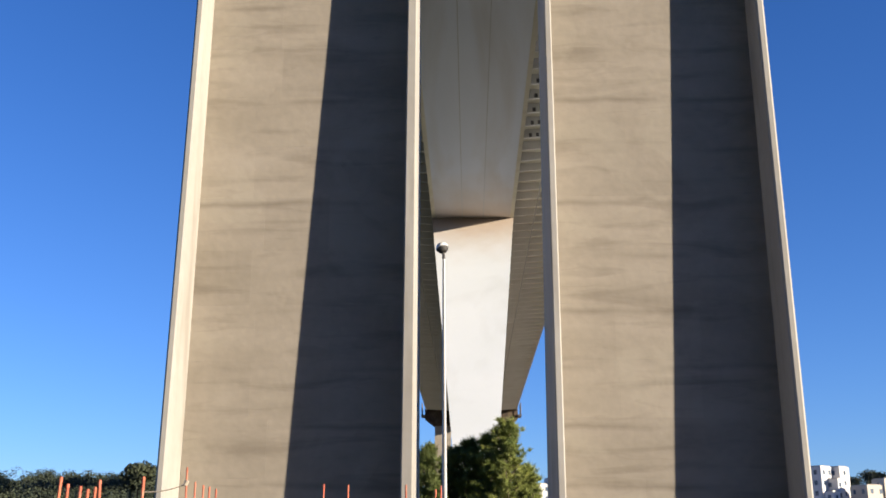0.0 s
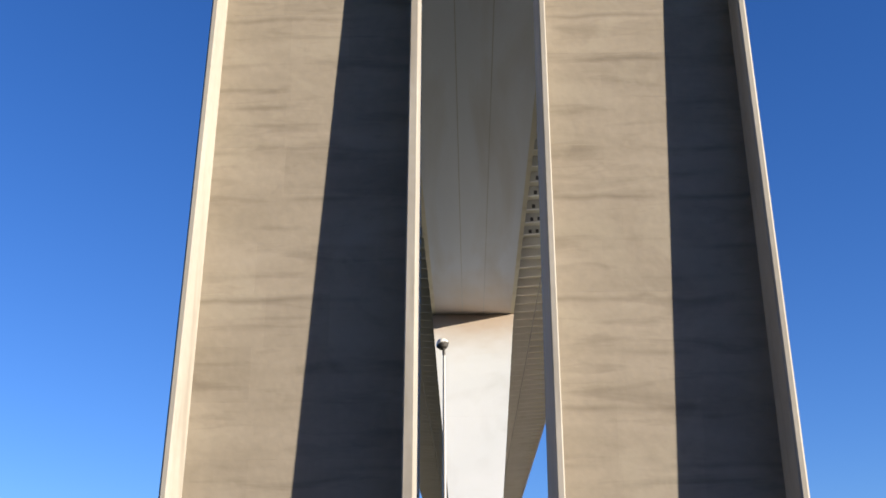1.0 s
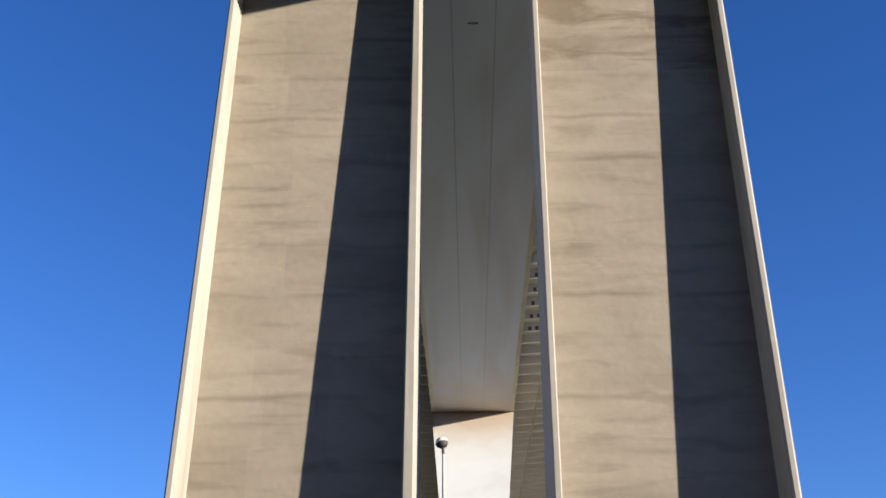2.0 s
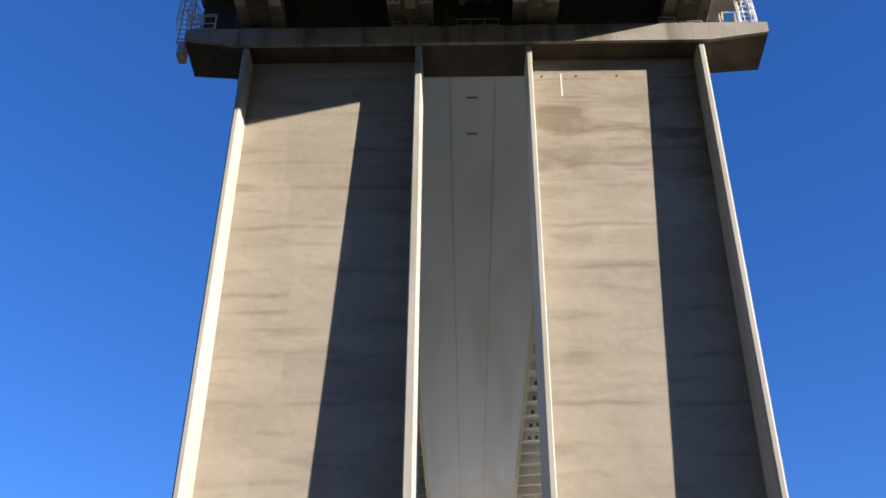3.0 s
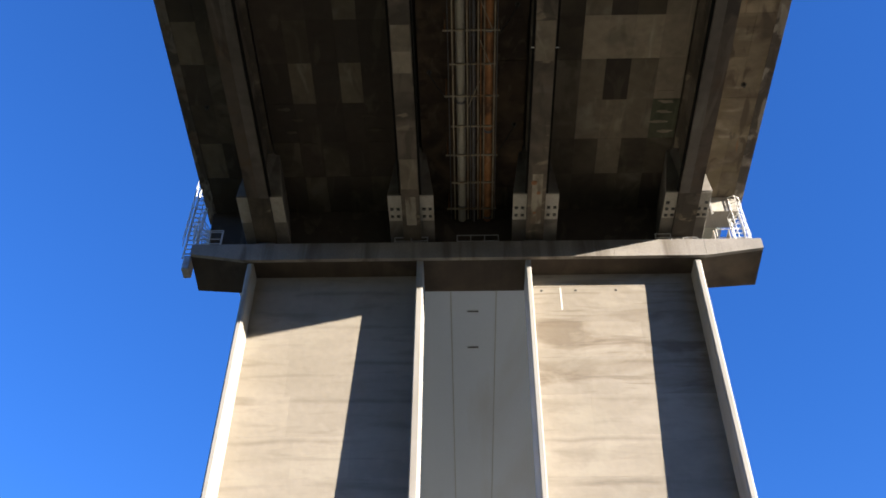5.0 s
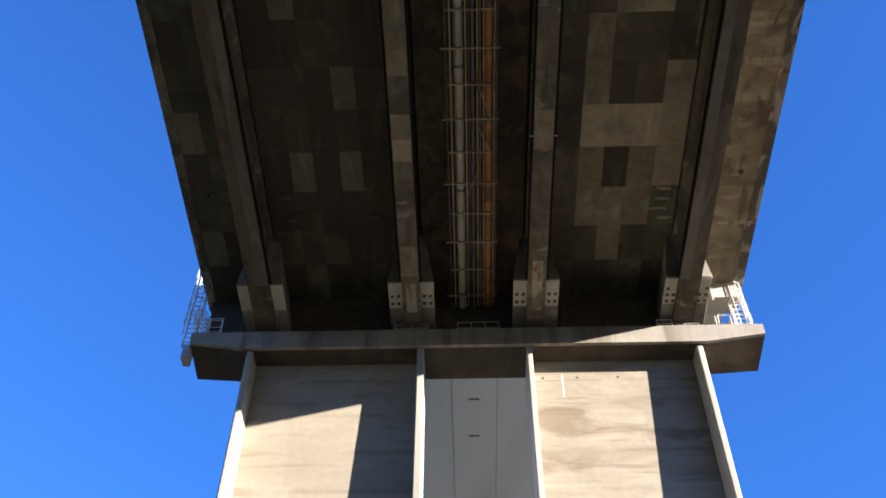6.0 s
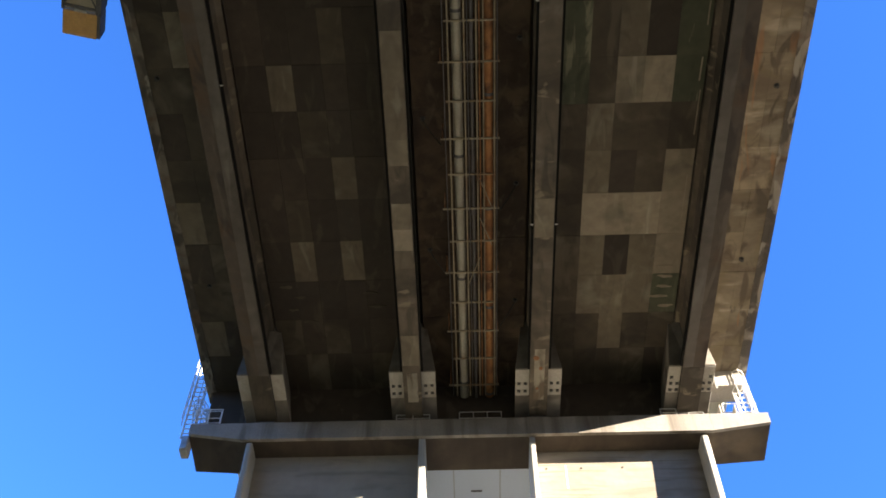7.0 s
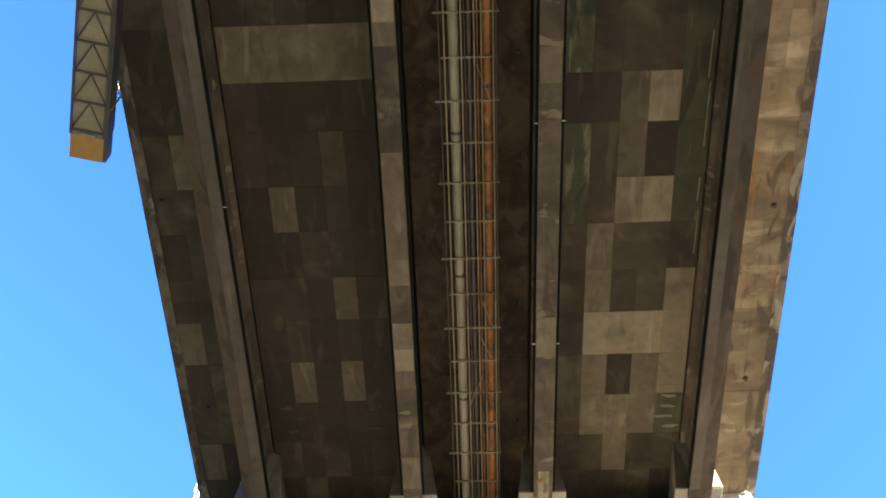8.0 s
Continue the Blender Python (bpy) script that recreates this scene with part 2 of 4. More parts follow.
M_PANEL_MID = mat("soffit_panel_grey", (0.132, 0.109, 0.077), (0.168, 0.139, 0.099), 0.6, 0.92, 0.15, stain=(0.081, 0.068, 0.051), stain_scale=0.6,
                  stain_amount=0.55, spread=0.2, bloom=(0.24, 0.22, 0.18), bloom_scale=0.7, fine=2.6,
               smears=(((0.07, 0.058, 0.043), 0.5, (1.6, 0.6, 1), 0.8, 0.54, 0.68), ((0.25, 0.225, 0.175), 0.5, (2.0, 0.4, 1), 0.8, 0.57, 0.68)))
M_WHITE = mat("white_steel_paint", (0.640, 0.632, 0.608), (0.576, 0.568, 0.544), 0.2, 0.5, 0.02, stain=(0.496, 0.464, 0.416), stain_scale=0.25, stain_amount=0.4, grit=0.06)
M_LEG = mat("white_leg_paint", (0.455, 0.485, 0.50), (0.495, 0.52, 0.535), 0.15, 0.55, 0.02, stain=(0.37, 0.38, 0.38), stain_scale=0.2, stain_amount=0.4, grit=0.06)
fade(M_LEG, (0.30, 0.21, 0.13), "Z", 28.5, 35.6, 0.75, 2.2, 0.35)
M_BOX = mat("grey_steel_paint", (0.49, 0.55, 0.65), (0.57, 0.63, 0.72), 0.12, 0.55, 0.02, stretch=(1, 0.2, 1), stain=(0.36, 0.34, 0.30),
            stain_stretch=(1, 0.15, 1), stain_scale=0.25, stain_amount=0.45, grit=0.08)
M_WING = mat("weathered_wing_steel", (0.47, 0.45, 0.35), (0.58, 0.55, 0.43), 0.2, 0.6, 0.02, stretch=(1, 0.3, 1), stain=(0.30, 0.25, 0.17), stain_scale=0.3, stain_amount=0.5, grit=0.1)
fade(M_BOX, (0.42, 0.32, 0.22), "Y", 86.0, 106.0, 0.6, 6.0, 0.25)
M_PIPE = mat("pale_pipe", (0.285, 0.265, 0.215), (0.370, 0.345, 0.285), 0.8, 0.6, 0.05, stain=(0.188, 0.150, 0.112), stain_amount=0.5)
M_RUST = mat("rusty_steel", (0.27, 0.115, 0.040), (0.37, 0.17, 0.062), 1.5, 0.85, 0.2, stain=(0.07, 0.035, 0.02), stain_scale=0.9, stain_amount=0.85, fine=4.0,
             smears=(((0.10, 0.045, 0.022), 0.6, (1, 0.45, 1), 1.1, 0.52, 0.62), ((0.38, 0.24, 0.12), 0.6, (1, 0.5, 1), 1.3, 0.60, 0.66)))
M_GALV = mat("galvanised_steel", (0.338, 0.330, 0.307), (0.413, 0.405, 0.390), 3.0, 0.45, 0.05, metal=0.4, stain=(0.225, 0.128, 0.060), stain_scale=2, stain_amount=0.5)
M_BARS = mat("tarnished_bars", (0.24, 0.20, 0.135), (0.33, 0.28, 0.20), 1.2, 0.6, 0.05, metal=0.2, stain=(0.15, 0.08, 0.035), stain_scale=1.0, stain_amount=0.8)
M_DARK = mat("black_rubber", (0.03, 0.03, 0.03), (0.05, 0.045, 0.04), 3, 0.7, 0.1)
# dull black that paints the shadow line beside the girder flanges
M_GAP_SHADE = mat("black_gap_shade", (0.008, 0.008, 0.008), (0.014, 0.013, 0.012), 2, 0.95, 0.2)
M_GAP_SHADE.node_tree.nodes["Principled BSDF"].inputs["Specular IOR Level"].default_value = 0.08
M_POLE = mat("lamp_grey", (0.30, 0.30, 0.30), (0.36, 0.36, 0.35), 2, 0.45, 0.03, metal=0.5)
M_SEAM = mat("seam_paint", (0.36, 0.39, 0.41), (0.42, 0.45, 0.47), 0.5, 0.6, 0.02)
M_GLASS = mat("lamp_glass", (0.65, 0.66, 0.66), (0.75, 0.76, 0.76), 4, 0.15, 0.0)
M_ORANGE = mat("gantry_ochre", (0.42, 0.24, 0.08), (0.52, 0.31, 0.11), 1.5, 0.6, 0.1, stain=(0.25, 0.12, 0.05), stain_scale=1.5, stain_amount=0.6)
M_GBEIGE = mat("gantry_floor", (0.31, 0.27, 0.20), (0.37, 0.33, 0.25), 1.5, 0.8, 0.1, stain=(0.240, 0.192, 0.136), stain_amount=0.5)
M_GDARK = mat("gantry_frame", (0.07, 0.07, 0.075), (0.11, 0.10, 0.10), 2, 0.6, 0.05)
M_STAKE = mat("orange_stake", (0.37, 0.080, 0.040), (0.44, 0.125, 0.062), 6, 0.7, 0.1, stain=(0.375, 0.225, 0.150), stain_scale=5, stain_amount=0.5, spread=0.2)
M_ROPE = mat("rope", (0.30, 0.26, 0.20), (0.40, 0.34, 0.27), 20, 0.9, 0.1)
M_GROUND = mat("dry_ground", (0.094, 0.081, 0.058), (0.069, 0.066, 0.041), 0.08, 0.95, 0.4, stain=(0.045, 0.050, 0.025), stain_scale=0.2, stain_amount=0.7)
# tones of the unseen ground, made dark or pale to steer bounce light
fade(M_GROUND, (0.028, 0.034, 0.018), "Y", 4.0, 22.0, 0.75, 4.0, 0.08)
fade(M_GROUND, (0.30, 0.26, 0.19), "Y", 58.0, 78.0, 1.0, 6.0, 0.05)
fade(M_GROUND, (0.030, 0.038, 0.018), "X", 8.0, -16.0, 0.9, 6.0, 0.05)
M_BARK = mat("bark", (0.10, 0.07, 0.05), (0.16, 0.12, 0.09), 4, 0.95, 0.5, stretch=(1, 1, 0.3))
# one needle colour twice: lighter for pines in sun, darker for those in shade
M_NEEDLE_SUN = mat("sunlit_pine_needles", (0.125, 0.160, 0.026), (0.235, 0.260, 0.052), 0.8, 0.75, 0.0, spread=0.35, island=True)
M_NEEDLE_SHADE = mat("shaded_pine_needles", (0.062, 0.090, 0.016), (0.135, 0.165, 0.036), 0.8, 0.75, 0.0, spread=0.35, island=True)
M_WOOD = mat("far_leaves", (0.011, 0.019, 0.009), (0.026, 0.034, 0.012), 0.15, 0.85, 0.0, spread=0.35, island=True)
M_HOUSE = mat("white_render", (0.624, 0.608, 0.576), (0.560, 0.544, 0.512), 0.2, 0.85, 0.05, stain=(0.480, 0.448, 0.400), stain_scale=0.15, stain_amount=0.4)
M_HOUSE2 = mat("cream_render", (0.528, 0.464, 0.368), (0.464, 0.400, 0.320), 0.2, 0.85, 0.05)
M_WIN = mat("window_glass", (0.06, 0.08, 0.11), (0.10, 0.13, 0.17), 0.5, 0.15, 0.0)
M_ROOF = mat("flat_roof", (0.35, 0.31, 0.27), (0.42, 0.38, 0.33), 0.5, 0.9, 0.1)


# ---- mesh helpers ----
def box(bm, x0, x1, y0, y1, z0, z1, bevel=0.0):
    vs = [bm.verts.new((x, y, z)) for z in (z0, z1) for y in (y0, y1) for x in (x0, x1)]
    fs = [bm.faces.new([vs[i] for i in q]) for q in ((0, 2, 3, 1), (4, 5, 7, 6), (0, 1, 5, 4), (2, 6, 7, 3), (0, 4, 6, 2), (1, 3, 7, 5))]
    if bevel:
        es = list({e for f in fs for e in f.edges})
        bmesh.ops.bevel(bm, geom=es, offset=bevel, segments=1, affect="EDGES")
    return vs


def hexa(bm, low, high, bevel=0.0):
    """A solid between two loops of points of the same count."""
    a = [bm.verts.new(p) for p in low]
    b = [bm.verts.new(p) for p in high]
    c = len(a)
    fs = [bm.faces.new(a[::-1]), bm.faces.new(b)]
    fs += [bm.faces.new((a[i], a[(i + 1) % c], b[(i + 1) % c], b[i])) for i in range(c)]
    bmesh.ops.recalc_face_normals(bm, faces=fs)
    if bevel:
        bmesh.ops.bevel(bm, geom=list({e for f in fs for e in f.edges}), offset=bevel, segments=1, affect="EDGES")


def rod(bm, a, b, r, r2=None, sides=8):
    a, b = Vector(a), Vector(b)
    r2 = r if r2 is None else r2
    q = (b - a).to_track_quat("Z", "Y")
    rings = []
    for p, rr in ((a, r), (b, r2)):
        rings.append([bm.verts.new(p + q @ Vector((rr * math.cos(i * math.tau / sides), rr * math.sin(i * math.tau / sides), 0))) for i in range(sides)])
    for i in range(sides):
        bm.faces.new((rings[0][i], rings[0][(i + 1) % sides], rings[1][(i + 1) % sides], rings[1][i]))
    bm.faces.new(rings[0][::-1])
    bm.faces.new(rings[1])


def mesh_of(name, bm, material):
    bmesh.ops.recalc_face_normals(bm, faces=bm.faces[:])
    me = bpy.data.meshes.new(name)
    bm.to_mesh(me)
    bm.free()
    me.materials.append(material)
    return me


def part(name, bm, material, parent, label=""):
    ob = new(name, mesh_of(name, bm, material))
    ob.parent = parent
    return tagged(ob, label)


def thing(name, label, category, at=(0, 0, 0), group="", kind="", bm=None, material=None):
    ob = new(name, mesh_of(name, bm, material) if bm else None)
    ob.location = at
    return tagged(ob, label, category, group, kind)


def boxed(name, material, parent, *b, bevel=0.0, label=""):
    bm = bmesh.new()
    box(bm, *b, bevel=bevel)
    return part(name, bm, material, parent, label)


# ---- ground and distance ----
def ground_height(x, y):
    d = math.hypot(x, y)
    h = 0.0
    if d > 100:
        a = min(1.0, (d - 100) / 320)
        left, right = max(0.0, min(1.0, (-x - 20) / 60)), max(0.0, min(1.0, (x - 100) / 100))
        h += a * a * (3 - 2 * a) * (14 + 6.5 * left + 20 * right + 5 * noise.noise((x * 0.006, y * 0.006, 0)))
    # added unseen valley side behind, where the bridge lands; it blocks low sky light
    b = max(0.0, min(1.0, (-y - 55) / 150))
    return h + b * b * (3 - 2 * b) * 34


bm = bmesh.new()
N = 90
span = [(-1 + 2 * i / N) for i in range(N + 1)]
axis = [math.copysign(abs(s) ** 2.6, s) * 2400 for s in span]
grid = [[bm.verts.new((x, y, ground_height(x, y))) for x in axis] for y in axis]
for j in range(N):
    for i in range(N):
        bm.faces.new((grid[j][i], grid[j][i + 1], grid[j + 1][i + 1], grid[j + 1][i]))
thing("ground", "dry sandy ground with sparse grass under the bridge", "ground", kind="structure", bm=bm, material=M_GROUND)

# ---- pier ----
PANEL_Y, PANEL_BACK = 35.0, 35.9
CAP_Z0, CAP_Z1 = 34.0, 35.0
CAP_Y0, CAP_Y1 = 33.8, 36.05
FIN_TOP, FIN_LOW = 33.95, 33.20


def fin(parent, low, high, deep, chamfer):
    """A fin whose front and back edges lean out towards its foot."""
    z0, z1 = 0.0, CAP_Z0 - 0.004
    f0, f1 = 35 - deep * (35.07 - FIN_LOW), 35 - deep * (35 - FIN_TOP)
    (x0, x1), (u0, u1) = low, high
    bm = bmesh.new()
    back0, back1 = 35.9 + (35 - f0), 35.9 + 0.1
    hexa(bm, [(x0, f0, z0), (x1, f0, z0), (x1, back0, z0), (x0, back0, z0)],
         [(u0, f1, z1), (u1, f1, z1), (u1, back1, z1), (u0, back1, z1)], bevel=chamfer)
    return part("fin", bm, M_FIN, parent, "pale concrete fin along the pier's edge")


pier = thing("bridge_pier", "tall beige concrete bridge pier with finned walls and stained cap", "bridge pier")


def pier_wall(leg, side):
    if side < 0:
        a, at_top, b, b_top = (2.26, 2.66), (2.27, 2.56), (10.07, 10.36), (9.92, 10.20)
    else:
        a, at_top, b, b_top = (2.23, 2.49), (2.32, 2.55), (9.84, 10.12), (9.84, 10.15)
    for low, high, deep, chamfer in ((a, at_top, 1.0, 0.04), (b, b_top, 1.0 if side < 0 else 0.94, 0.07)):
        fin(leg, sorted((side * low[0], side * low[1])), sorted((side * high[0], side * high[1])), deep, chamfer)
    z, i = 0.0, 0
    xs = sorted((side * (a[1] - 0.05), side * (b_top[0] + 0.12)))
    while z < CAP_Z0 - 0.1:
        top = min(CAP_Z0 - 0.004, z + 1.95)
        cuts = [xs[0], xs[0] + random.uniform(1.9, 2.9), xs[1] - random.uniform(1.9, 2.9), xs[1]]
        for u0, u1 in zip(cuts, cuts[1:]):
            off = random.uniform(-0.0015, 0.0015)
            boxed("wall_panel", M_PIER_WET if side > 0 and z > 27 else M_PIER, leg, u0, u1 - 0.001, PANEL_Y + off, PANEL_BACK, z, top - 0.001)
        z = top if top > CAP_Z0 - 0.1 else z + 1.95
    return leg


for s in (-1, 1):
    pier_wall(pier, s)

section = [(-12.85, 0.42), (-10.4, 0.0), (-6.2, 0.0), (-2.4, 0.0), (2.2, 0.0), (6.3, 0.0), (10.4, 0.0), (13.0, 0.42)]
for (xa, ra), (xb, rb) in zip(section, section[1:]):
    bm = bmesh.new()
    xa, xb = xa + 0.004, xb - 0.004
    hexa(bm, [(xa, CAP_Y0, CAP_Z0 + ra), (xb, CAP_Y0, CAP_Z0 + rb), (xb, CAP_Y0 + 0.18, CAP_Z0 + rb), (xa, CAP_Y0 + 0.18, CAP_Z0 + ra)],
         [(xa, CAP_Y0, CAP_Z1), (xb, CAP_Y0, CAP_Z1), (xb, CAP_Y0 + 0.18, CAP_Z1), (xa, CAP_Y0 + 0.18, CAP_Z1)])
    part("cap_fascia", bm, M_CAP, pier, "weathered grey fascia of the cap beam")
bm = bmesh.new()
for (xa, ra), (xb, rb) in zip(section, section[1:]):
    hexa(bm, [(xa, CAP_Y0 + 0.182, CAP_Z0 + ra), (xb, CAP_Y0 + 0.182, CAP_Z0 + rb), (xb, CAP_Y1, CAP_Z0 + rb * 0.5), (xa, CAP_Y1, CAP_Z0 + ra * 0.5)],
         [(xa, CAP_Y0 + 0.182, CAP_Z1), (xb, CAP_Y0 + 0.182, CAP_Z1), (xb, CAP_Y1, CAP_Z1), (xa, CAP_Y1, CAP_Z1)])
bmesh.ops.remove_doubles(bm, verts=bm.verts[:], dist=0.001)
part("cap_beam", bm, M_CAPSOFFIT, pier, "brown soffit of the cap beam, stains and shade in its colour")

for x0, x1 in ((3.8, 8.6), (-7.3, -4.3)):
    boxed("upstand", M_CAP, pier, x0, x1, 34.45, 34.8, CAP_Z1 + 0.002, CAP_Z1 + 0.5, bevel=0.02, label="low grey upstand on the cap")

# ---- approach deck ----
GIRDER_Z, SLAB_Z, EDGE = 35.4, 38.2, 12.85
# slab carried far behind the view to keep sky light off the pier
DECK_Y0, DECK_Y1 = -185.0, 35.6


def girder(x, wide):
    g = thing("bridge_girder", "stained concrete bridge girder with thickened end block", "bridge girder", group="deck girders")
    bm = bmesh.new()
    w, t = wide / 2, 0.16
    outline = [(-w, 0), (w, 0), (w, 0.22), (t, 0.55), (t, 2.6), (0.36, 2.75), (0.36, 3.34), (-0.36, 3.34), (-0.36, 2.75), (-t, 2.6), (-t, 0.55), (-w, 0.22)]
    hexa(bm, [(x + u, DECK_Y0, GIRDER_Z + v) for u, v in outline], [(x + u, DECK_Y1 - 0.3, GIRDER_Z + v) for u, v in outline])
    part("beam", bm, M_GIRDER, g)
    for s in (-1, 1):
        if abs(x) > 5 and s * x > 0:
            continue
        if abs(x) > 5:
            boxed("flange_strip", M_LEDGE, g, *sorted((x + s * 0.05, x + s * w)), DECK_Y0, 31.3, GIRDER_Z - 0.05, GIRDER_Z - 0.022, label="grey weathered inner strip of the flange")
        # thin black strip in place of the shadow gap along the flange
        boxed("bitumen_strip", M_GAP_SHADE, g, *sorted((x + s * (w + 0.002), x + s * (w + 0.1))), DECK_Y0, 31.3, GIRDER_Z + 0.06, GIRDER_Z + 0.2)
    for s in (-1, 1):
        bm = bmesh.new()
        z0, z1 = GIRDER_Z + 0.25, SLAB_Z + 0.3
        low = [(0.17, 31.45), (1.03, 31.45), (1.03, 35.2), (0.17, 35.2)]
        top = [(0.17, 30.9), (0.62, 31.2), (0.62, 35.2), (0.17, 35.2)]
        hexa(bm, [(x + s * u, y, z0) for u, y in low], [(x + s * u, y, z1) for u, y in top], bevel=0.02)
        blk = part("end_block", bm, M_END, g, "blotched dark concrete end block")
        u0, u1 = sorted((x + s * 0.40, x + s * 1.02))
        boxed("bed_plate", M_BLOCK, blk, u0, u1, 31.50, 33.05, z0 - 0.03, z0 - 0.002, bevel=0.008, label="pale bed plate with bolt pockets")
        z0 -= 0.03
        if x < -3:
            continue
        for r, y in enumerate((32.1, 32.48, 32.86) if x > 5 else (32.3, 32.75)):
            for c in range(2):
                if r == 0 and c == 0 and x > 5:
                    continue
                u = x + s * (0.58 + 0.28 * c)
                boxed("anchor_pocket", M_DARK, blk, u - 0.07, u + 0.07, y - 0.06, y + 0.06, z0 - 0.05, z0 + 0.01)
    if abs(x) > 5:
        for y0 in range(-6, 31, 4):
            boxed("flange_plate", M_FLANGE, g, x - w + 0.004, x + w - 0.004, y0 + 0.003, min(31.3, y0 + 4), GIRDER_Z - 0.02, GIRDER_Z - 0.001, label="dark stained flange plate")
    boxed("shoe_plate", M_SHOE if abs(x) < 5 else M_GIRDER, g, x - 0.22, x + 0.24, 30.1 if 0 < x < 5 else 31.35, 33.1, GIRDER_Z - 0.02, GIRDER_Z - 0.001, bevel=0.006, label="stained shoe plate")
    boxed("bearing", M_DARK, g, x - 0.35, x + 0.35, 34.1, 34.8, 35.22, GIRDER_Z - 0.002)
    boxed("pedestal", M_CAP, g, x - 0.5, x + 0.5, 34.0, 34.95, CAP_Z1 + 0.002, 35.22)
    return g


GIRDERS = ((-9.52, 0.95), (-2.79, 0.8), (2.79, 0.8), (9.52, 0.95))
for gx, gw in GIRDERS:
    girder(gx, gw)

for x, y, r in ((2.65, 30.6, 0.13), (2.86, 31.2, 0.09), (2.72, 32.4, 0.07)):
    holder = next(o for o in scene.objects if o.name.startswith("bridge_girder") and abs(o.children[0].data.vertices[0].co.x - x) < 1.2)
    bm = bmesh.new()
    rod(bm, (x, y, GIRDER_Z - 0.03), (x, y, GIRDER_Z - 0.01), r, sides=10)
    part("rust_spot", bm, M_RUST, holder, "rusty brown anchor spot")
for x, y in ((3.27, 23.61), (2.31, 23.6), (3.27, 14.22), (2.31, 14.29), (-8.96, 17.19)):
    holder = next(o for o in scene.objects if o.name.startswith("bridge_girder") and abs(o.children[0].data.vertices[0].co.x - x) < 1.2)
    boxed("strip_clip", M_WHITE, holder, x - 0.06, x + 0.06, y - 0.015, y + 0.015, GIRDER_Z + 0.02, GIRDER_Z + 0.058, label="small white clip")

deck = thing("bridge_deck", "dark weathered concrete deck slab with patched soffit panels", "bridge deck")
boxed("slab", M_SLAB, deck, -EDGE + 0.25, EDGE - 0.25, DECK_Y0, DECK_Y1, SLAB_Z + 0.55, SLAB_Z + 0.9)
for s in (-1, 1):
    bm = bmesh.new()
    prof = [(EDGE - 0.22, -0.02), (EDGE, -0.06), (EDGE, 0.95), (EDGE - 0.22, 0.95)]
    hexa(bm, [(s * u, DECK_Y0, SLAB_Z + v) for u, v in prof], [(s * u, DECK_Y1, SLAB_Z + v) for u, v in prof])
    part("edge_beam", bm, M_EDGE, deck, "rust streaked concrete edge beam")
# coloured near-black for the deep shadow behind the cap
boxed("end_diaphragm", M_PANEL_BLACK, deck, -12.55, 10.4, 34.9, 35.3, GIRDER_Z + 0.25, SLAB_Z + 0.5)

# ---- far box-girder span ----
BOX_Z, BOX_HALF, FAR_Y = 35.4, 4.3, 287.4
far = thing("box_girder_span", "long grey painted steel box girder span with ribbed side wings", "bridge span")
boxed("bottom_plate", M_BOX, far, -BOX_HALF, BOX_HALF, DECK_Y1 + 0.1, FAR_Y, BOX_Z, BOX_Z + 0.05)
for x in (-1.1, 1.1):
    boxed("seam", M_SEAM, far, x - 0.03, x + 0.03, DECK_Y1 + 0.1, FAR_Y, BOX_Z - 0.02, BOX_Z - 0.001)
for y in (39.1, 41.9):
    boxed("name_plate", M_GDARK, far, -0.3, 0.24, y - 0.05, y + 0.05, BOX_Z - 0.025, BOX_Z - 0.001, label="small dark plate")
for s in (-1, 1):
    bm = bmesh.new()
    hexa(bm, [(s * BOX_HALF, DECK_Y1 + 0.1, BOX_Z), (s * (BOX_HALF - 0.05), DECK_Y1 + 0.1, BOX_Z), (s * 4.55, DECK_Y1 + 0.1, 39.5), (s * 4.6, DECK_Y1 + 0.1, 39.5)],
         [(s * BOX_HALF, FAR_Y, BOX_Z), (s * (BOX_HALF - 0.05), FAR_Y, BOX_Z), (s * 4.55, FAR_Y, 39.5), (s * 4.6, FAR_Y, 39.5)])
    part("side_plate", bm, M_BOX, far)
    boxed("wing", M_WING, far, *sorted((s * 4.4, s * 12.25)), DECK_Y1 + 0.1, FAR_Y, 39.0, 39.3)
    boxed("edge_strip", M_BOX, far, *sorted((s * 12.25, s * 12.4)), DECK_Y1 + 0.1, FAR_Y, 38.7, 39.7)

for s in (-1, 1):
    for i in range(83):
        y = 46.2 + 2.9 * i
        bm = bmesh.new()
        rib = [(4.5, 38.1), (12.2, 38.65), (12.2, 39.0), (4.5, 39.0)]
        hexa(bm, [(s * u, y, v) for u, v in rib], [(s * u, y + 0.2, v) for u, v in rib])
        rib_part = part("rib", bm, M_WHITE, far)
        if s > 0 and i < 16:
            for u in (5.3, 5.95, 6.6, 7.25, 7.9):
                v = 38.12 + 0.55 * (u - 4.5) / 7.7
                boxed("cutout", M_GDARK, rib_part, u - 0.14, u + 0.14, y - 0.03, y - 0.002, v + 0.06, v + 0.42)
    boxed("corner_strip", M_WING, far, *sorted((s * 3.93, s * 4.29)), DECK_Y1 + 0.1, FAR_Y, BOX_Z - 0.02, BOX_Z - 0.001)
    boxed("service_pipe", M_POLE, far, *sorted((s * 7.0, s * 7.12)), 60.0, FAR_Y - 2, 38.2, 38.32)

# ---- inclined leg ----
leg = thing("inclined_leg", "white painted inclined steel leg under the far span", "bridge leg")
CUTS = (0.0, 7.5, 15.0, 22.5, 30.0, 33.6, BOX_Z - 0.05)


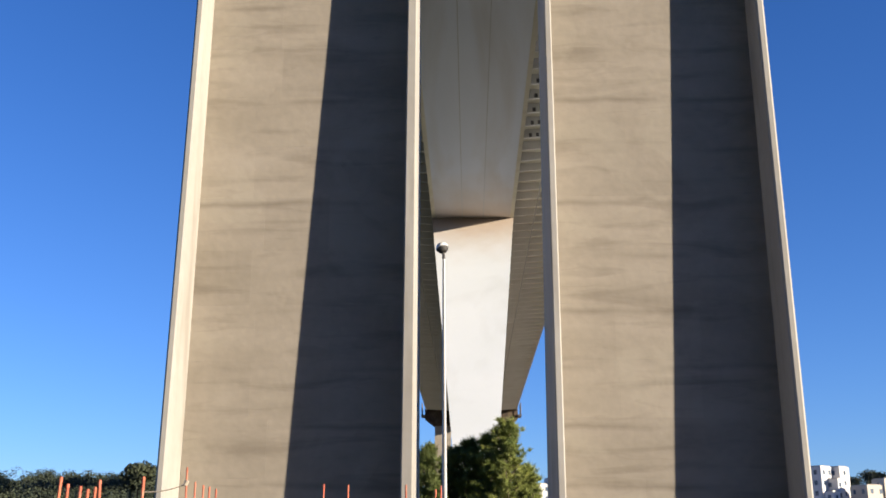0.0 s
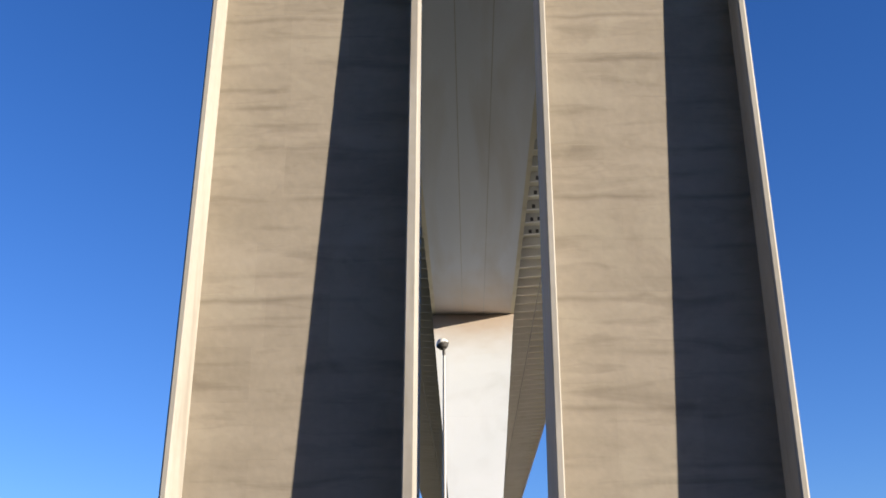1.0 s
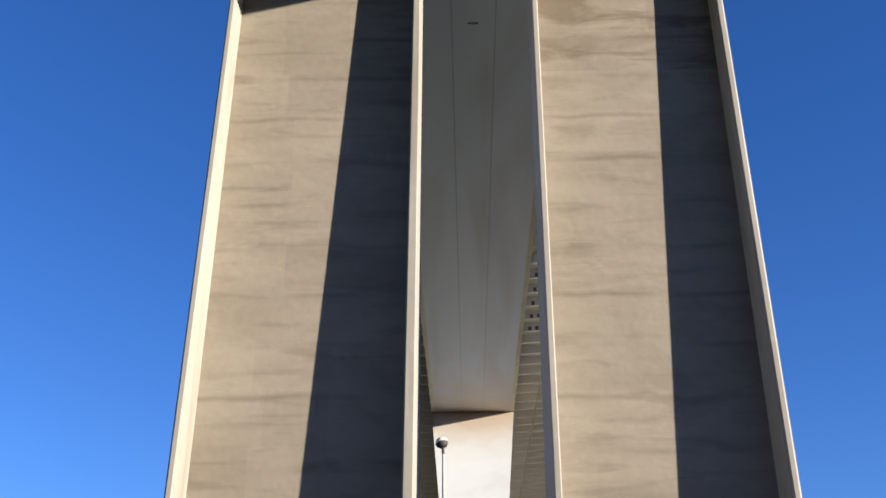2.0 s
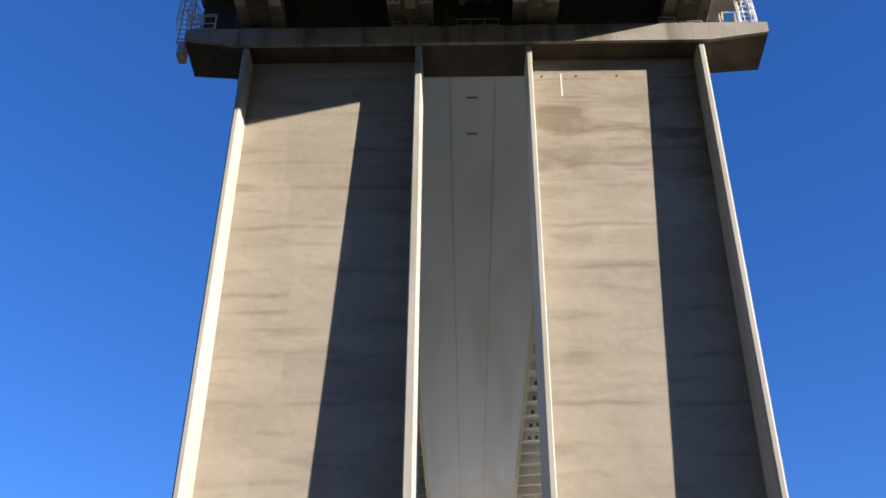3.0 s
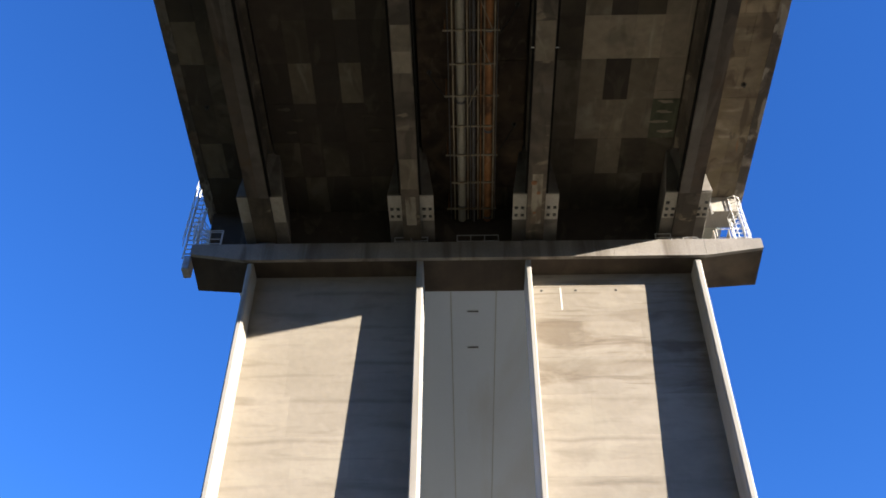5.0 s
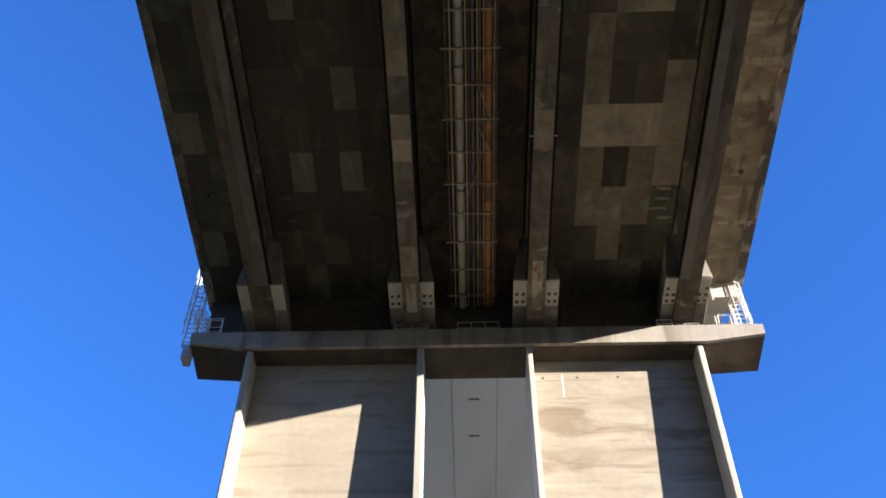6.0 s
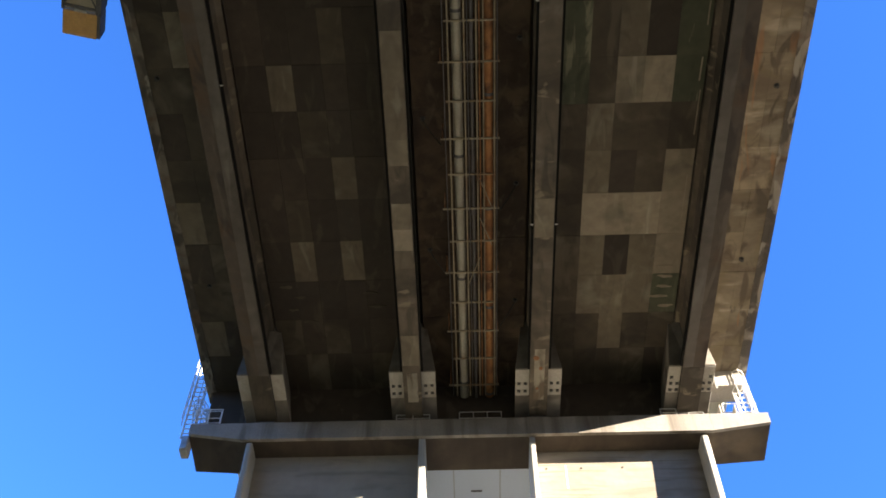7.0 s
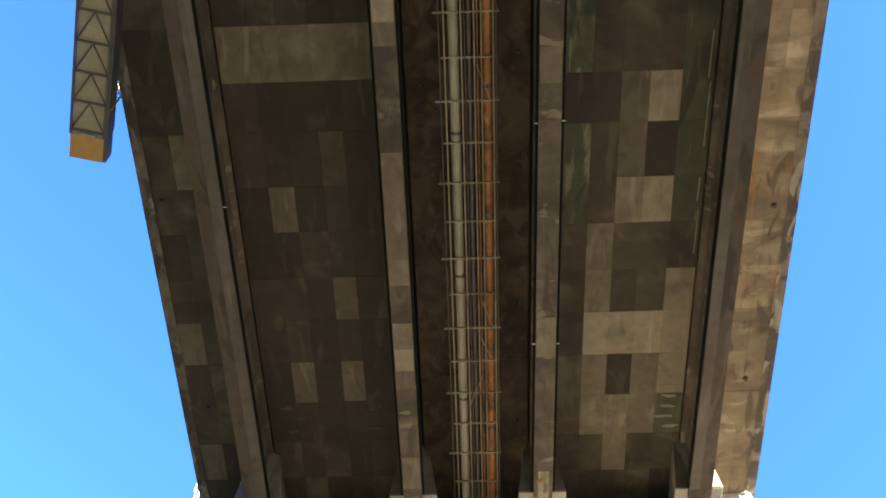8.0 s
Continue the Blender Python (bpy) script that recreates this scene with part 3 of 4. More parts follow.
def leg_ring(z):
    f = z / CUTS[-1]
    w, y0, y1 = 1.0 + 3.28 * f, 80 + 25 * f, 83.5 + 26.5 * f
    return [(-w, y0, z), (w, y0, z), (w, y1, z), (-w, y1, z)]


for z0, z1 in zip(CUTS, CUTS[1:]):
    bm = bmesh.new()
    hexa(bm, leg_ring(z0), leg_ring(z1 - 0.002))
    top = z1 > 34
    part("head_plate" if top else "plate_section", bm, M_LEG, leg, "brown stained head plate" if top else "")

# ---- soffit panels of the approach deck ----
PANELS = {"d": M_PANEL_DARK, "k": M_PANEL_BLACK, "m": M_PANEL_MID, "l": M_PANEL_LIGHT, "g": M_PANEL_GREEN, "o": M_OVER, "p": M_PANEL_MID, "s": M_SOFFIT_DARK}
ROWS = (7.05, 9.2, 11.35, 13.5, 15.5, 17.8, 19.8, 21.95, 24.0, 26.15, 28.3, 30.5, 32.6, 34.88)
RIGHT = ("gdddg", "gddkg", "gdddg", "kkmlg", "gdmkg", "gdllg", "dmddd", "dmkdl", "dllll", "dmkml", "dmmmg", "ddmdd", "ddddk")
LEFT = ("kkkkk", "kdkkk", "mmmmm", "kkkkk", "kkkdk", "kmkkk", "kkdkk", "kkkmk", "kdkkk", "kmkmk", "kkkkk", "dkdkk", "kdkkd")
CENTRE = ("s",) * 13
OUT_R = ("ooo",) * 13
OUT_L = ("dk", "dd", "kd", "dk", "dp", "dd", "kd", "dd", "pd", "kd", "dd", "pk", "dd")
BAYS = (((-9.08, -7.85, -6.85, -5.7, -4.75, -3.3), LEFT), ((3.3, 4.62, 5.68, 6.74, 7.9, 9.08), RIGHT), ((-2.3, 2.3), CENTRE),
        ((-12.62, -11.4, -9.96), OUT_L), ((9.96, 10.75, 11.6, 12.62), OUT_R))
rng = random.Random(4)
for gx, tones in ((-2.79, "mdmlmddmm"), (2.79, "dddmdd")):
    y, i = 6.0, 0
    holder = next(o for o in scene.objects if o.name.startswith("bridge_girder") and abs(o.children[0].data.vertices[0].co.x - gx) < 1.2)
    while y < 30.8:
        ln = rng.uniform(0.7, 2.6)
        code = tones[i % len(tones)]
        if code != "d":
            boxed("repair_patch", PANELS[code], holder, gx - 0.37, gx + 0.37, y, min(30.9, y + ln), GIRDER_Z - 0.012, GIRDER_Z - 0.001)
        y, i = y + ln, i + 1
for cols, codes in BAYS:
    for r, code in enumerate(codes):
        for c, x0 in enumerate(cols[:-1]):
            drop = random.uniform(0.0, 0.02)
            gap = 0.003
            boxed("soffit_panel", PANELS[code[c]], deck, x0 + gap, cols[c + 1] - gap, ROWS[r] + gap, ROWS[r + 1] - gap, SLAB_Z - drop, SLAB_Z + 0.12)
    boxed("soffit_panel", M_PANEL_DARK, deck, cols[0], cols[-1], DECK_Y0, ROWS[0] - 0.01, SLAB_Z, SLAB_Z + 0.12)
for s in (-1, 1):
    for r in range(len(ROWS) - 1):
        boxed("edge_band", M_EDGE, deck, *sorted((s * 12.42, s * 12.62)), ROWS[r], ROWS[r + 1] - 0.004, SLAB_Z - 0.05, SLAB_Z - 0.022, label="rusty brown edge band")
for x, y in ((1.85, 12.6), (1.9, 16.9), (1.84, 23.4), (1.86, 29.6), (-1.84, 13.8), (-1.9, 20.25), (-1.84, 26.7), (-12.1, 18.2), (11.9, 19.2), (11.7, 27.6), (-11.7, 28.4)):
    bm = bmesh.new()
    rod(bm, (x, y, SLAB_Z - 0.16), (x, y, SLAB_Z + 0.05), 0.07, sides=10)
    rod(bm, (x, y, SLAB_Z - 0.02), (x, y, SLAB_Z + 0.02), 0.12, sides=10)
    part("drain_spout", bm, M_DARK, deck, "short black drain spout")

for x, y in ((-1.84, 13.8), (-1.9, 20.25), (-1.84, 26.7), (1.84, 23.4), (1.86, 29.6)):
    s = math.copysign(1, x)
    bm = bmesh.new()
    rod(bm, (x, y, SLAB_Z - 0.15), (x - s * 0.3, y + 0.35, SLAB_Z - 0.5), 0.025, sides=6)
    rod(bm, (x - s * 0.3, y + 0.35, SLAB_Z - 0.5), (x - s * 0.72, y + 0.6, SLAB_Z - 1.1), 0.025, sides=6)
    part("drain_hose", bm, M_DARK, deck, "thin black drain hose")


def lime_stain(x, y, rx, ry, material):
    """A thin irregular crust on the soffit."""
    bm = bmesh.new()
    low, high = [], []
    for i in range(16):
        a = i * math.tau / 16
        r = 0.7 + 0.5 * noise.noise((x + math.cos(a) * 1.3, y + math.sin(a) * 1.3, 3.0))
        low.append((x + rx * r * math.cos(a), y + ry * r * math.sin(a), SLAB_Z - 0.028))
        high.append((low[-1][0], low[-1][1], SLAB_Z + 0.01))
    hexa(bm, low, high)
    part("lime_stain", bm, material, deck, "pale lime crust")


rng = random.Random(12)
for i in range(12):
    lime_stain(10.45 + rng.uniform(-0.1, 0.25), 19.5 + i * 1.02, rng.uniform(0.25, 0.5), rng.uniform(0.1, 0.2), M_BLOCK)

for i in range(5):
    lime_stain(8.35 + rng.uniform(-0.15, 0.2), 27.9 + i * 0.55, rng.uniform(0.4, 0.6), rng.uniform(0.09, 0.15), M_PANEL_LIGHT)
for x, y in ((-8.3, 28.6), (-7.7, 29.2), (-8.1, 29.9), (-7.4, 30.6), (-4.6, 29.0), (-4.3, 29.8), (-11.0, 28.9), (-10.6, 29.7)):
    lime_stain(x, y, rng.uniform(0.3, 0.5), rng.uniform(0.1, 0.16), M_PANEL_DARK)
for y0, y1 in ((8.0, 10.4), (12.0, 13.8), (14.0, 16.6), (17.9, 18.9), (19.3, 21.3), (23.2, 25.4)):
    bm = bmesh.new()
    x = 8.9 + rng.uniform(-0.05, 0.08)
    hexa(bm, [(x, y0, SLAB_Z - 0.03), (x + 0.05, y0, SLAB_Z - 0.03), (x + 0.03, y1, SLAB_Z - 0.03), (x - 0.03, y1, SLAB_Z - 0.03)],
         [(x, y0, SLAB_Z), (x + 0.05, y0, SLAB_Z), (x + 0.03, y1, SLAB_Z), (x - 0.03, y1, SLAB_Z)])
    part("lime_streak", bm, M_PANEL_LIGHT, deck, "thin pale lime streak")

# ---- service pipes under the deck ----
TRAY_Z = 36.95
tray = thing("pipe_rack", "hanging steel pipe rack with rusty and galvanised bars", "pipe rack")
Y0, Y1 = 1.0, 34.2
for x, r, m in ((-1.0, 0.02, M_GDARK), (-0.82, 0.032, M_BARS), (-0.22, 0.032, M_BARS), (-0.1, 0.02, M_GDARK), (0.23, 0.032, M_BARS), (0.34, 0.022, M_RUST), (0.48, 0.028, M_BARS), (0.9, 0.03, M_BARS), (1.0, 0.02, M_GDARK)):
    bm = bmesh.new()
    rod(bm, (x, Y0, TRAY_Z - 0.06), (x, Y1, TRAY_Z - 0.06), r, sides=6)
    part("long_bar", bm, m, tray)
for i in range(21):
    y = 0.9 + i * 1.635
    wide = i % 2 == 0
    bm = bmesh.new()
    box(bm, -1.2 if wide else -0.95, 1.1 if wide else 0.95, y - 0.03, y + 0.03, TRAY_Z - 0.02, TRAY_Z + 0.05)
    part("cross_bar", bm, M_BARS, tray)
    if wide:
        for x in (-1.12, 1.04):
            bm = bmesh.new()
            rod(bm, (x, y, TRAY_Z), (x, y, SLAB_Z + 0.02), 0.022, sides=6)
            part("hanger", bm, M_RUST, tray)
for y, s in ((22.3, 1), (24.2, 1), (26.2, -1), (12.6, 1)):
    bm = bmesh.new()
    rod(bm, (0.3, y, TRAY_Z - 0.08), (0.3 + s * 0.5, y + 1.4, TRAY_Z - 0.08), 0.022, sides=6)
    part("brace", bm, M_BARS, tray)


def pipe(name, label, x, r, m, pitch):
    p = thing(name, label, "pipe")
    bm = bmesh.new()
    rod(bm, (x, Y0, TRAY_Z + 0.05 + r), (x, Y1 + 0.3, TRAY_Z + 0.05 + r), r, sides=16)
    part("tube", bm, m, p)
    y = 3.0
    while y < Y1:
        bm = bmesh.new()
        rod(bm, (x, y, TRAY_Z + 0.05 + r), (x, y + 0.12, TRAY_Z + 0.05 + r), r + 0.025, sides=16)
        part("collar", bm, M_GDARK, p)
        y += pitch
    return p


pipe("service_pipe", "pale grey service pipe lying in the hanging rack", -0.5, 0.19, M_PIPE, 6.1)
pipe("rusty_pipe", "orange rusty steel pipe lying in the hanging rack", 0.68, 0.17, M_RUST, 5.2)
pipe("thin_pipe", "thin dark pipe lying in the hanging rack", 0.05, 0.07, M_GDARK, 7.0)


# ---- access ladders, rails and brackets at the pier cap ----
def cage_ladder(x, y, z0, z1, lean):
    lad = thing("access_ladder", "white steel access ladder with safety hoops on the pier cap", "ladder", group="pier ladders")
    n = int((z1 - z0) / 0.3)
    for s in (-0.24, 0.24):
        bm = bmesh.new()
        rod(bm, (x + s, y, z0), (x + s + lean, y, z1), 0.045, sides=6)
        part("rail", bm, M_WHITE, lad)
    for i in range(1, n):
        f = i / n
        bm = bmesh.new()
        rod(bm, (x - 0.24 + lean * f, y, z0 + f * (z1 - z0)), (x + 0.24 + lean * f, y, z0 + f * (z1 - z0)), 0.028, sides=6)
        part("rung", bm, M_WHITE, lad)
    ring = [(0.36 * math.cos(a), -0.1 - 0.62 * math.sin(a)) for a in [math.pi * i / 8 for i in range(9)]]
    for i in range(1, 7):
        f = 0.15 + 0.82 * i / 6
        bm = bmesh.new()
        for (ax, ay), (bx, by) in zip(ring, ring[1:]):
            rod(bm, (x + lean * f + ax, y + ay, z0 + f * (z1 - z0)), (x + lean * f + bx, y + by, z0 + f * (z1 - z0)), 0.02, sides=5)
        part("hoop", bm, M_WHITE, lad)
    for j in (0, 2, 4, 6, 8):
        ax, ay = ring[j]
        bm = bmesh.new()
        rod(bm, (x + lean * 0.15 + ax, y + ay, z0 + 0.15 * (z1 - z0)), (x + lean + ax, y + ay, z1), 0.024, sides=5)
        part("cage_bar", bm, M_WHITE, lad)
    return lad


cage_ladder(-13.2, 34.6, 34.9, 39.7, 0.1)
cage_ladder(-12.62, 34.75, 35.0, 36.9, -0.25)
cage_ladder(12.45, 34.7, 35.0, 38.1, -0.1)


def guard_rail(x0, x1, y, z, h, m=None):
    g = thing("guard_rail", "galvanised tube guard rail standing on the pier cap", "railing", group="cap railings")
    n = max(2, round((x1 - x0) / 0.75) + 1)
    for i in range(n):
        x = x0 + (x1 - x0) * i / (n - 1)
        bm = bmesh.new()
        rod(bm, (x, y, z), (x, y, z + h), 0.025, sides=6)
        part("post", bm, m or M_GALV, g)
    for f in (0.5, 1.0):
        bm = bmesh.new()
        rod(bm, (x0, y, z + h * f), (x1, y, z + h * f), 0.022, sides=6)
        part("rail", bm, m or M_GALV, g)
    return g


guard_rail(-12.75, -11.6, 34.0, CAP_Z1, 1.1, M_WHITE)
guard_rail(-12.7, -11.8, 34.5, CAP_Z1, 1.5, M_WHITE)
guard_rail(11.25, 12.75, 34.3, CAP_Z1, 1.1, M_WHITE)
guard_rail(-0.75, 1.15, 34.15, CAP_Z1, 0.75)
guard_rail(-3.6, -2.1, 33.95, CAP_Z1, 0.45)
guard_rail(8.3, 9.0, 33.95, CAP_Z1, 0.5, M_WHITE)
guard_rail(8.9, 10.2, 34.0, CAP_Z1, 0.3, M_GALV)

for s in (1,):
    br = thing("deck_bracket", "pale concrete bracket under the deck edge above the cap", "bridge bracket")
    bm = bmesh.new()
    prof = [(10.6, 37.2), (12.45, 37.2), (12.6, 38.18), (10.6, 38.18)]
    hexa(bm, [(s * u, 34.2, v) for u, v in prof], [(s * u, 35.3, v) for u, v in prof], bevel=0.02)
    part("corbel", bm, M_BLOCK, br)
    boxed("angle_plate", M_GALV, br, *sorted((s * 11.15, s * 11.25)), 34.08, 34.19, 36.9, 38.1)

crate = thing("tool_crate", "pale open metal crate standing on the pier cap", "crate")
boxed("base", M_BLOCK, crate, 11.0, 11.75, 34.0, 34.7, CAP_Z1 + 0.002, CAP_Z1 + 0.12)
for b in ((11.0, 11.06, 34.0, 34.7), (11.69, 11.75, 34.0, 34.7), (11.07, 11.68, 34.64, 34.7)):
    boxed("side_wall", M_BLOCK, crate, *b, CAP_Z1 + 0.122, CAP_Z1 + 0.75)

jbox = thing("junction_box", "grey metal junction box fixed to the cap's end", "junction box")
boxed("housing", M_BLOCK, jbox, -13.2, -12.86, 34.1, 34.7, 33.75, 34.6, bevel=0.02)
boxed("cover", M_GALV, jbox, -13.16, -12.9, 34.06, 34.098, 33.8, 34.55)

# ---- small fittings on the piers ----
for s, x in ((-1, -10.2), (1, 10.1)):
    pipe_run = thing("drain_pipe", "thin grey drain pipe running down the pier edge", "drain pipe", group="pier drains")
    bm = bmesh.new()
    rod(bm, (x, 35.3, 31.5), (x, 35.3, 33.99), 0.06, sides=8)
    part("tube", bm, M_GALV, pipe_run)
    boxed("clip", M_GALV, pipe_run, x - 0.09, x + 0.09, 35.2, 35.42, 32.3, 32.36)
for x in (3.02, 4.55, 6.35):
    pk = thing("anchor_hole", "small dark anchor hole in the concrete pier", "anchor hole", group="anchor holes")
    bm = bmesh.new()
    rod(bm, (x, 34.985, 33.02), (x, 35.05, 33.02), 0.055, sides=10)
    part("sleeve", bm, M_DARK, pk)

boxed("paint_mark", M_WHITE, pier, 3.84, 3.9, 34.992, 34.999, 31.9, 33.2, label="thin white vertical mark")

# ---- inspection platform hanging by the deck edge ----
gantry = thing("inspection_platform", "long lattice inspection platform with ochre end basket beside the deck", "inspection platform")
HEAD = Vector((-14.16, 15.75, 36.8))
ALONG = (Vector((-12.62, 9.82, 36.8)) - HEAD).normalized()
SIDE = Vector((0, 0, 1)).cross(ALONG).normalized()
LENGTH, HALF, HIGH = 13.0, 0.6, 1.1


def at(d, u, v):
    p = HEAD + ALONG * d + SIDE * u
    return (p.x, p.y, p.z + v)


def slab_at(d0, d1, u0, u1, v0, v1):
    bm = bmesh.new()
    hexa(bm, [at(d0, u0, v0), at(d1, u0, v0), at(d1, u1, v0), at(d0, u1, v0)], [at(d0, u0, v1), at(d1, u0, v1), at(d1, u1, v1), at(d0, u1, v1)])
    return bm


part("floor_plate", slab_at(1.0, LENGTH, -HALF + 0.06, HALF - 0.06, 0.08, 0.12), M_GBEIGE, gantry, "beige floor plate")
part("basket_side", slab_at(0.02, 0.93, HALF + 0.004, HALF + 0.12, 0.03, 0.8), M_GDARK, gantry)
part("basket", slab_at(0.0, 0.95, -HALF, HALF, 0.0, 0.85), M_ORANGE, gantry, "ochre end basket")
part("side_skirt", slab_at(0.98, LENGTH, HALF + 0.056, HALF + 0.12, 0.03, 0.95), M_GDARK, gantry, "dark side skirt")
part("basket_step", slab_at(0.95, 1.06, -0.2, 0.25, -0.02, 0.06), M_GALV, gantry)
for u in (-HALF, HALF):
    for v in (0.0, HIGH):
        part("chord", slab_at(0.96, LENGTH, u - 0.05, u + 0.05, v, v + 0.1), M_GDARK, gantry)
    for i in range(10):
        d = 1.1 + 1.18 * i
        bm = bmesh.new()
        rod(bm, at(d, u, 0.05), at(d + 0.59, u, HIGH), 0.03, sides=6)
        rod(bm, at(d + 0.59, u, HIGH), at(d + 1.18, u, 0.05), 0.03, sides=6)
        part("side_lattice", bm, M_GDARK, gantry)
for i in range(11):
    d = 1.1 + 1.14 * i
    part("floor_beam", slab_at(d, d + 0.07, -HALF, HALF, 0.0, 0.07), M_GDARK, gantry)
    if i < 10:
        bm = bmesh.new()
        rod(bm, at(d, -HALF, 0.04), at(d + 1.14, 0, 0.04), 0.028, sides=6)
        rod(bm, at(d, HALF, 0.04), at(d + 1.14, 0, 0.04), 0.028, sides=6)
        part("floor_brace", bm, M_GDARK, gantry)
for x in (-13.25, -12.92):
    for y in (12.9, 13.9):
        bm = bmesh.new()
        rod(bm, (x, y, 36.95), (x, y, 39.3), 0.035, sides=6)
        part("mast_leg", bm, M_ORANGE, gantry)
for i in range(5):
    z = 37.0 + 0.5 * i
    bm = bmesh.new()
    for a, b in (((-13.25, 12.9), (-13.25, 13.9)), ((-12.92, 12.9), (-12.92, 13.9)), ((-13.25, 12.9), (-12.92, 12.9)), ((-13.25, 13.9), (-12.92, 13.9))):
        rod(bm, (*a, z), (*b, z + 0.25), 0.022, sides=5)
    part("mast_lattice", bm, M_ORANGE, gantry)

# ---- far pier of the long span ----
fp = thing("far_pier", "distant pale concrete pier carrying the long span", "bridge pier")
bm = bmesh.new()
prof = [(-12.7, 36.5), (-10.2, 34.6), (10.2, 34.6), (12.7, 36.5), (12.7, 39.4), (-12.7, 39.4)]
hexa(bm, [(u, 287.5, v) for u, v in prof], [(u, 291.0, v) for u, v in prof])
part("cap", bm, M_SOFFIT_DARK, fp)
for s in (-1, 1):
    boxed("column", M_PIER, fp, *sorted((s * 5.6, s * 10.0)), 288.0, 290.5, 0.0, 34.59)
    boxed("gallery", M_GDARK, fp, *sorted((s * 12.71, s * 13.7)), 286.5, 291.5, 37.1, 37.5)
    for i in range(4):
        bm = bmesh.new()
        rod(bm, (s * 13.5, 286.6 + 1.6 * i, 37.5), (s * 13.5, 286.6 + 1.6 * i, 40.6), 0.12, sides=5)
        part("gallery_post", bm, M_GDARK, fp)
    for z in (39.0, 40.6):
        bm = bmesh.new()
        rod(bm, (s * 13.5, 286.6, z), (s * 13.5, 291.4, z), 0.12, sides=5)
        part("gallery_rail", bm, M_GDARK, fp)

# ---- street lamp ----
lamp = thing("street_lamp", "tall slim grey street lamp with rounded lantern", "street lamp")
bm = bmesh.new()
rod(bm, (-1.52, 44, 0), (-1.56, 44, 13.9), 0.12, 0.055, sides=12)
part("pole", bm, M_POLE, lamp)
boxed("base_plate", M_POLE, lamp, -1.75, -1.29, 43.77, 44.23, 0.0, 0.04)


def lathe(profile, centre, tilt, sides=18):
    bm = bmesh.new()
    q = Euler((radians(tilt[0]), radians(tilt[1]), 0)).to_matrix()
    rings = [[bm.verts.new(Vector(centre) + q @ Vector((r * math.cos(i * math.tau / sides), r * math.sin(i * math.tau / sides), z))) for i in range(sides)] for r, z in profile]
    for a, b in zip(rings, rings[1:]):
        for i in range(sides):
            bm.faces.new((a[i], a[(i + 1) % sides], b[(i + 1) % sides], b[i]))
    bm.faces.new(rings[0][::-1])
    bm.faces.new(rings[-1])
    return bm


tilt = (-14, -16)
part("bowl", lathe([(0.06, -0.2), (0.17, -0.17), (0.24, -0.08), (0.27, 0.0)], (-1.62, 44, 14.35), tilt), M_DARK, lamp, "dark lantern bowl")
part("hood", lathe([(0.285, 0.0), (0.285, 0.05), (0.24, 0.16), (0.15, 0.24), (0.04, 0.27)], (-1.62, 44, 14.35), tilt), M_GLASS, lamp, "pale shiny lantern hood")
bm = bmesh.new()
rod(bm, (-1.56, 44, 13.88), (-1.58, 44, 14.2), 0.075, 0.06, sides=10)
part("neck", bm, M_DARK, lamp)


# ---- pines behind the pier ----
def tuft(bm, centre, size, count, rng):
    for _ in range(count):
        d = Vector((rng.gauss(0, 1), rng.gauss(0, 1), rng.gauss(1.25, 0.7))).normalized()
        w = d.cross(Vector((rng.gauss(0, 1), rng.gauss(0, 1), rng.gauss(0, 1)))).normalized() * size * 0.036
        a = Vector(centre) + d * size * 0.05
        tip = a + d * size * rng.uniform(0.6, 1.1)
        bm.faces.new([bm.verts.new(a - w), bm.verts.new(a + w), bm.verts.new(tip)])


def pine(x, y, height, spread, seed, needles):
    rng = random.Random(seed)
    t = thing("pine_tree", "bushy green pine tree standing behind the bridge pier", "tree", group="pines")
    bm = bmesh.new()
    lean = rng.uniform(-0.3, 0.3)
    spine = [Vector((x + lean * f * f + 0.08 * math.sin(5 * f), y, height * 0.93 * f)) for f in [i / 6 for i in range(7)]]
    for i in range(6):
        rod(bm, spine[i], spine[i + 1], 0.2 * (1 - i / 6.6), 0.2 * (1 - (i + 1) / 6.6), sides=8)
    part("trunk", bm, M_BARK, t)
    limbs, crown = bmesh.new(), bmesh.new()
    for i in range(64):
        f = 0.18 + 0.8 * (i / 63)
        base = spine[0].lerp(spine[6], f)
        reach = spread * (1.05 - f) ** 0.6 * rng.uniform(0.55, 1.15)
        a = i * 2.4 + rng.uniform(-0.4, 0.4)
        tip = base + Vector((reach * math.cos(a), reach * math.sin(a), reach * rng.uniform(0.45, 1.25)))
        rod(limbs, base, tip, 0.045, 0.012, sides=5)
        for j in range(11):
            g = 0.3 + 0.74 * j / 10
            p = base.lerp(tip, g) + Vector((rng.gauss(0, 0.13), rng.gauss(0, 0.13), rng.gauss(0.05, 0.14)))
            tuft(crown, p, rng.uniform(0.24, 0.48), 58, rng)
    for j in range(14):
        tuft(crown, spine[6] + Vector((rng.gauss(0, 0.15), rng.gauss(0, 0.15), rng.uniform(-0.5, 0.35))), 0.5, 44, rng)
    part("limbs", limbs, M_BARK, t)
    part("crown", crown, needles, t)
    return t


pine(1.85, 60.0, 8.9, 2.1, 3, M_NEEDLE_SUN)
pine(0.65, 60.8, 8.2, 1.9, 17, M_NEEDLE_SUN)
pine(-0.4, 61.4, 7.9, 1.8, 29, M_NEEDLE_SHADE)
pine(-1.5, 62.0, 7.5, 1.9, 5, M_NEEDLE_SHADE)
pine(-2.75, 60.5, 7.5, 1.7, 8, M_NEEDLE_SHADE)
pine(2.75, 61.5, 6.3, 1.6, 11, M_NEEDLE_SUN)


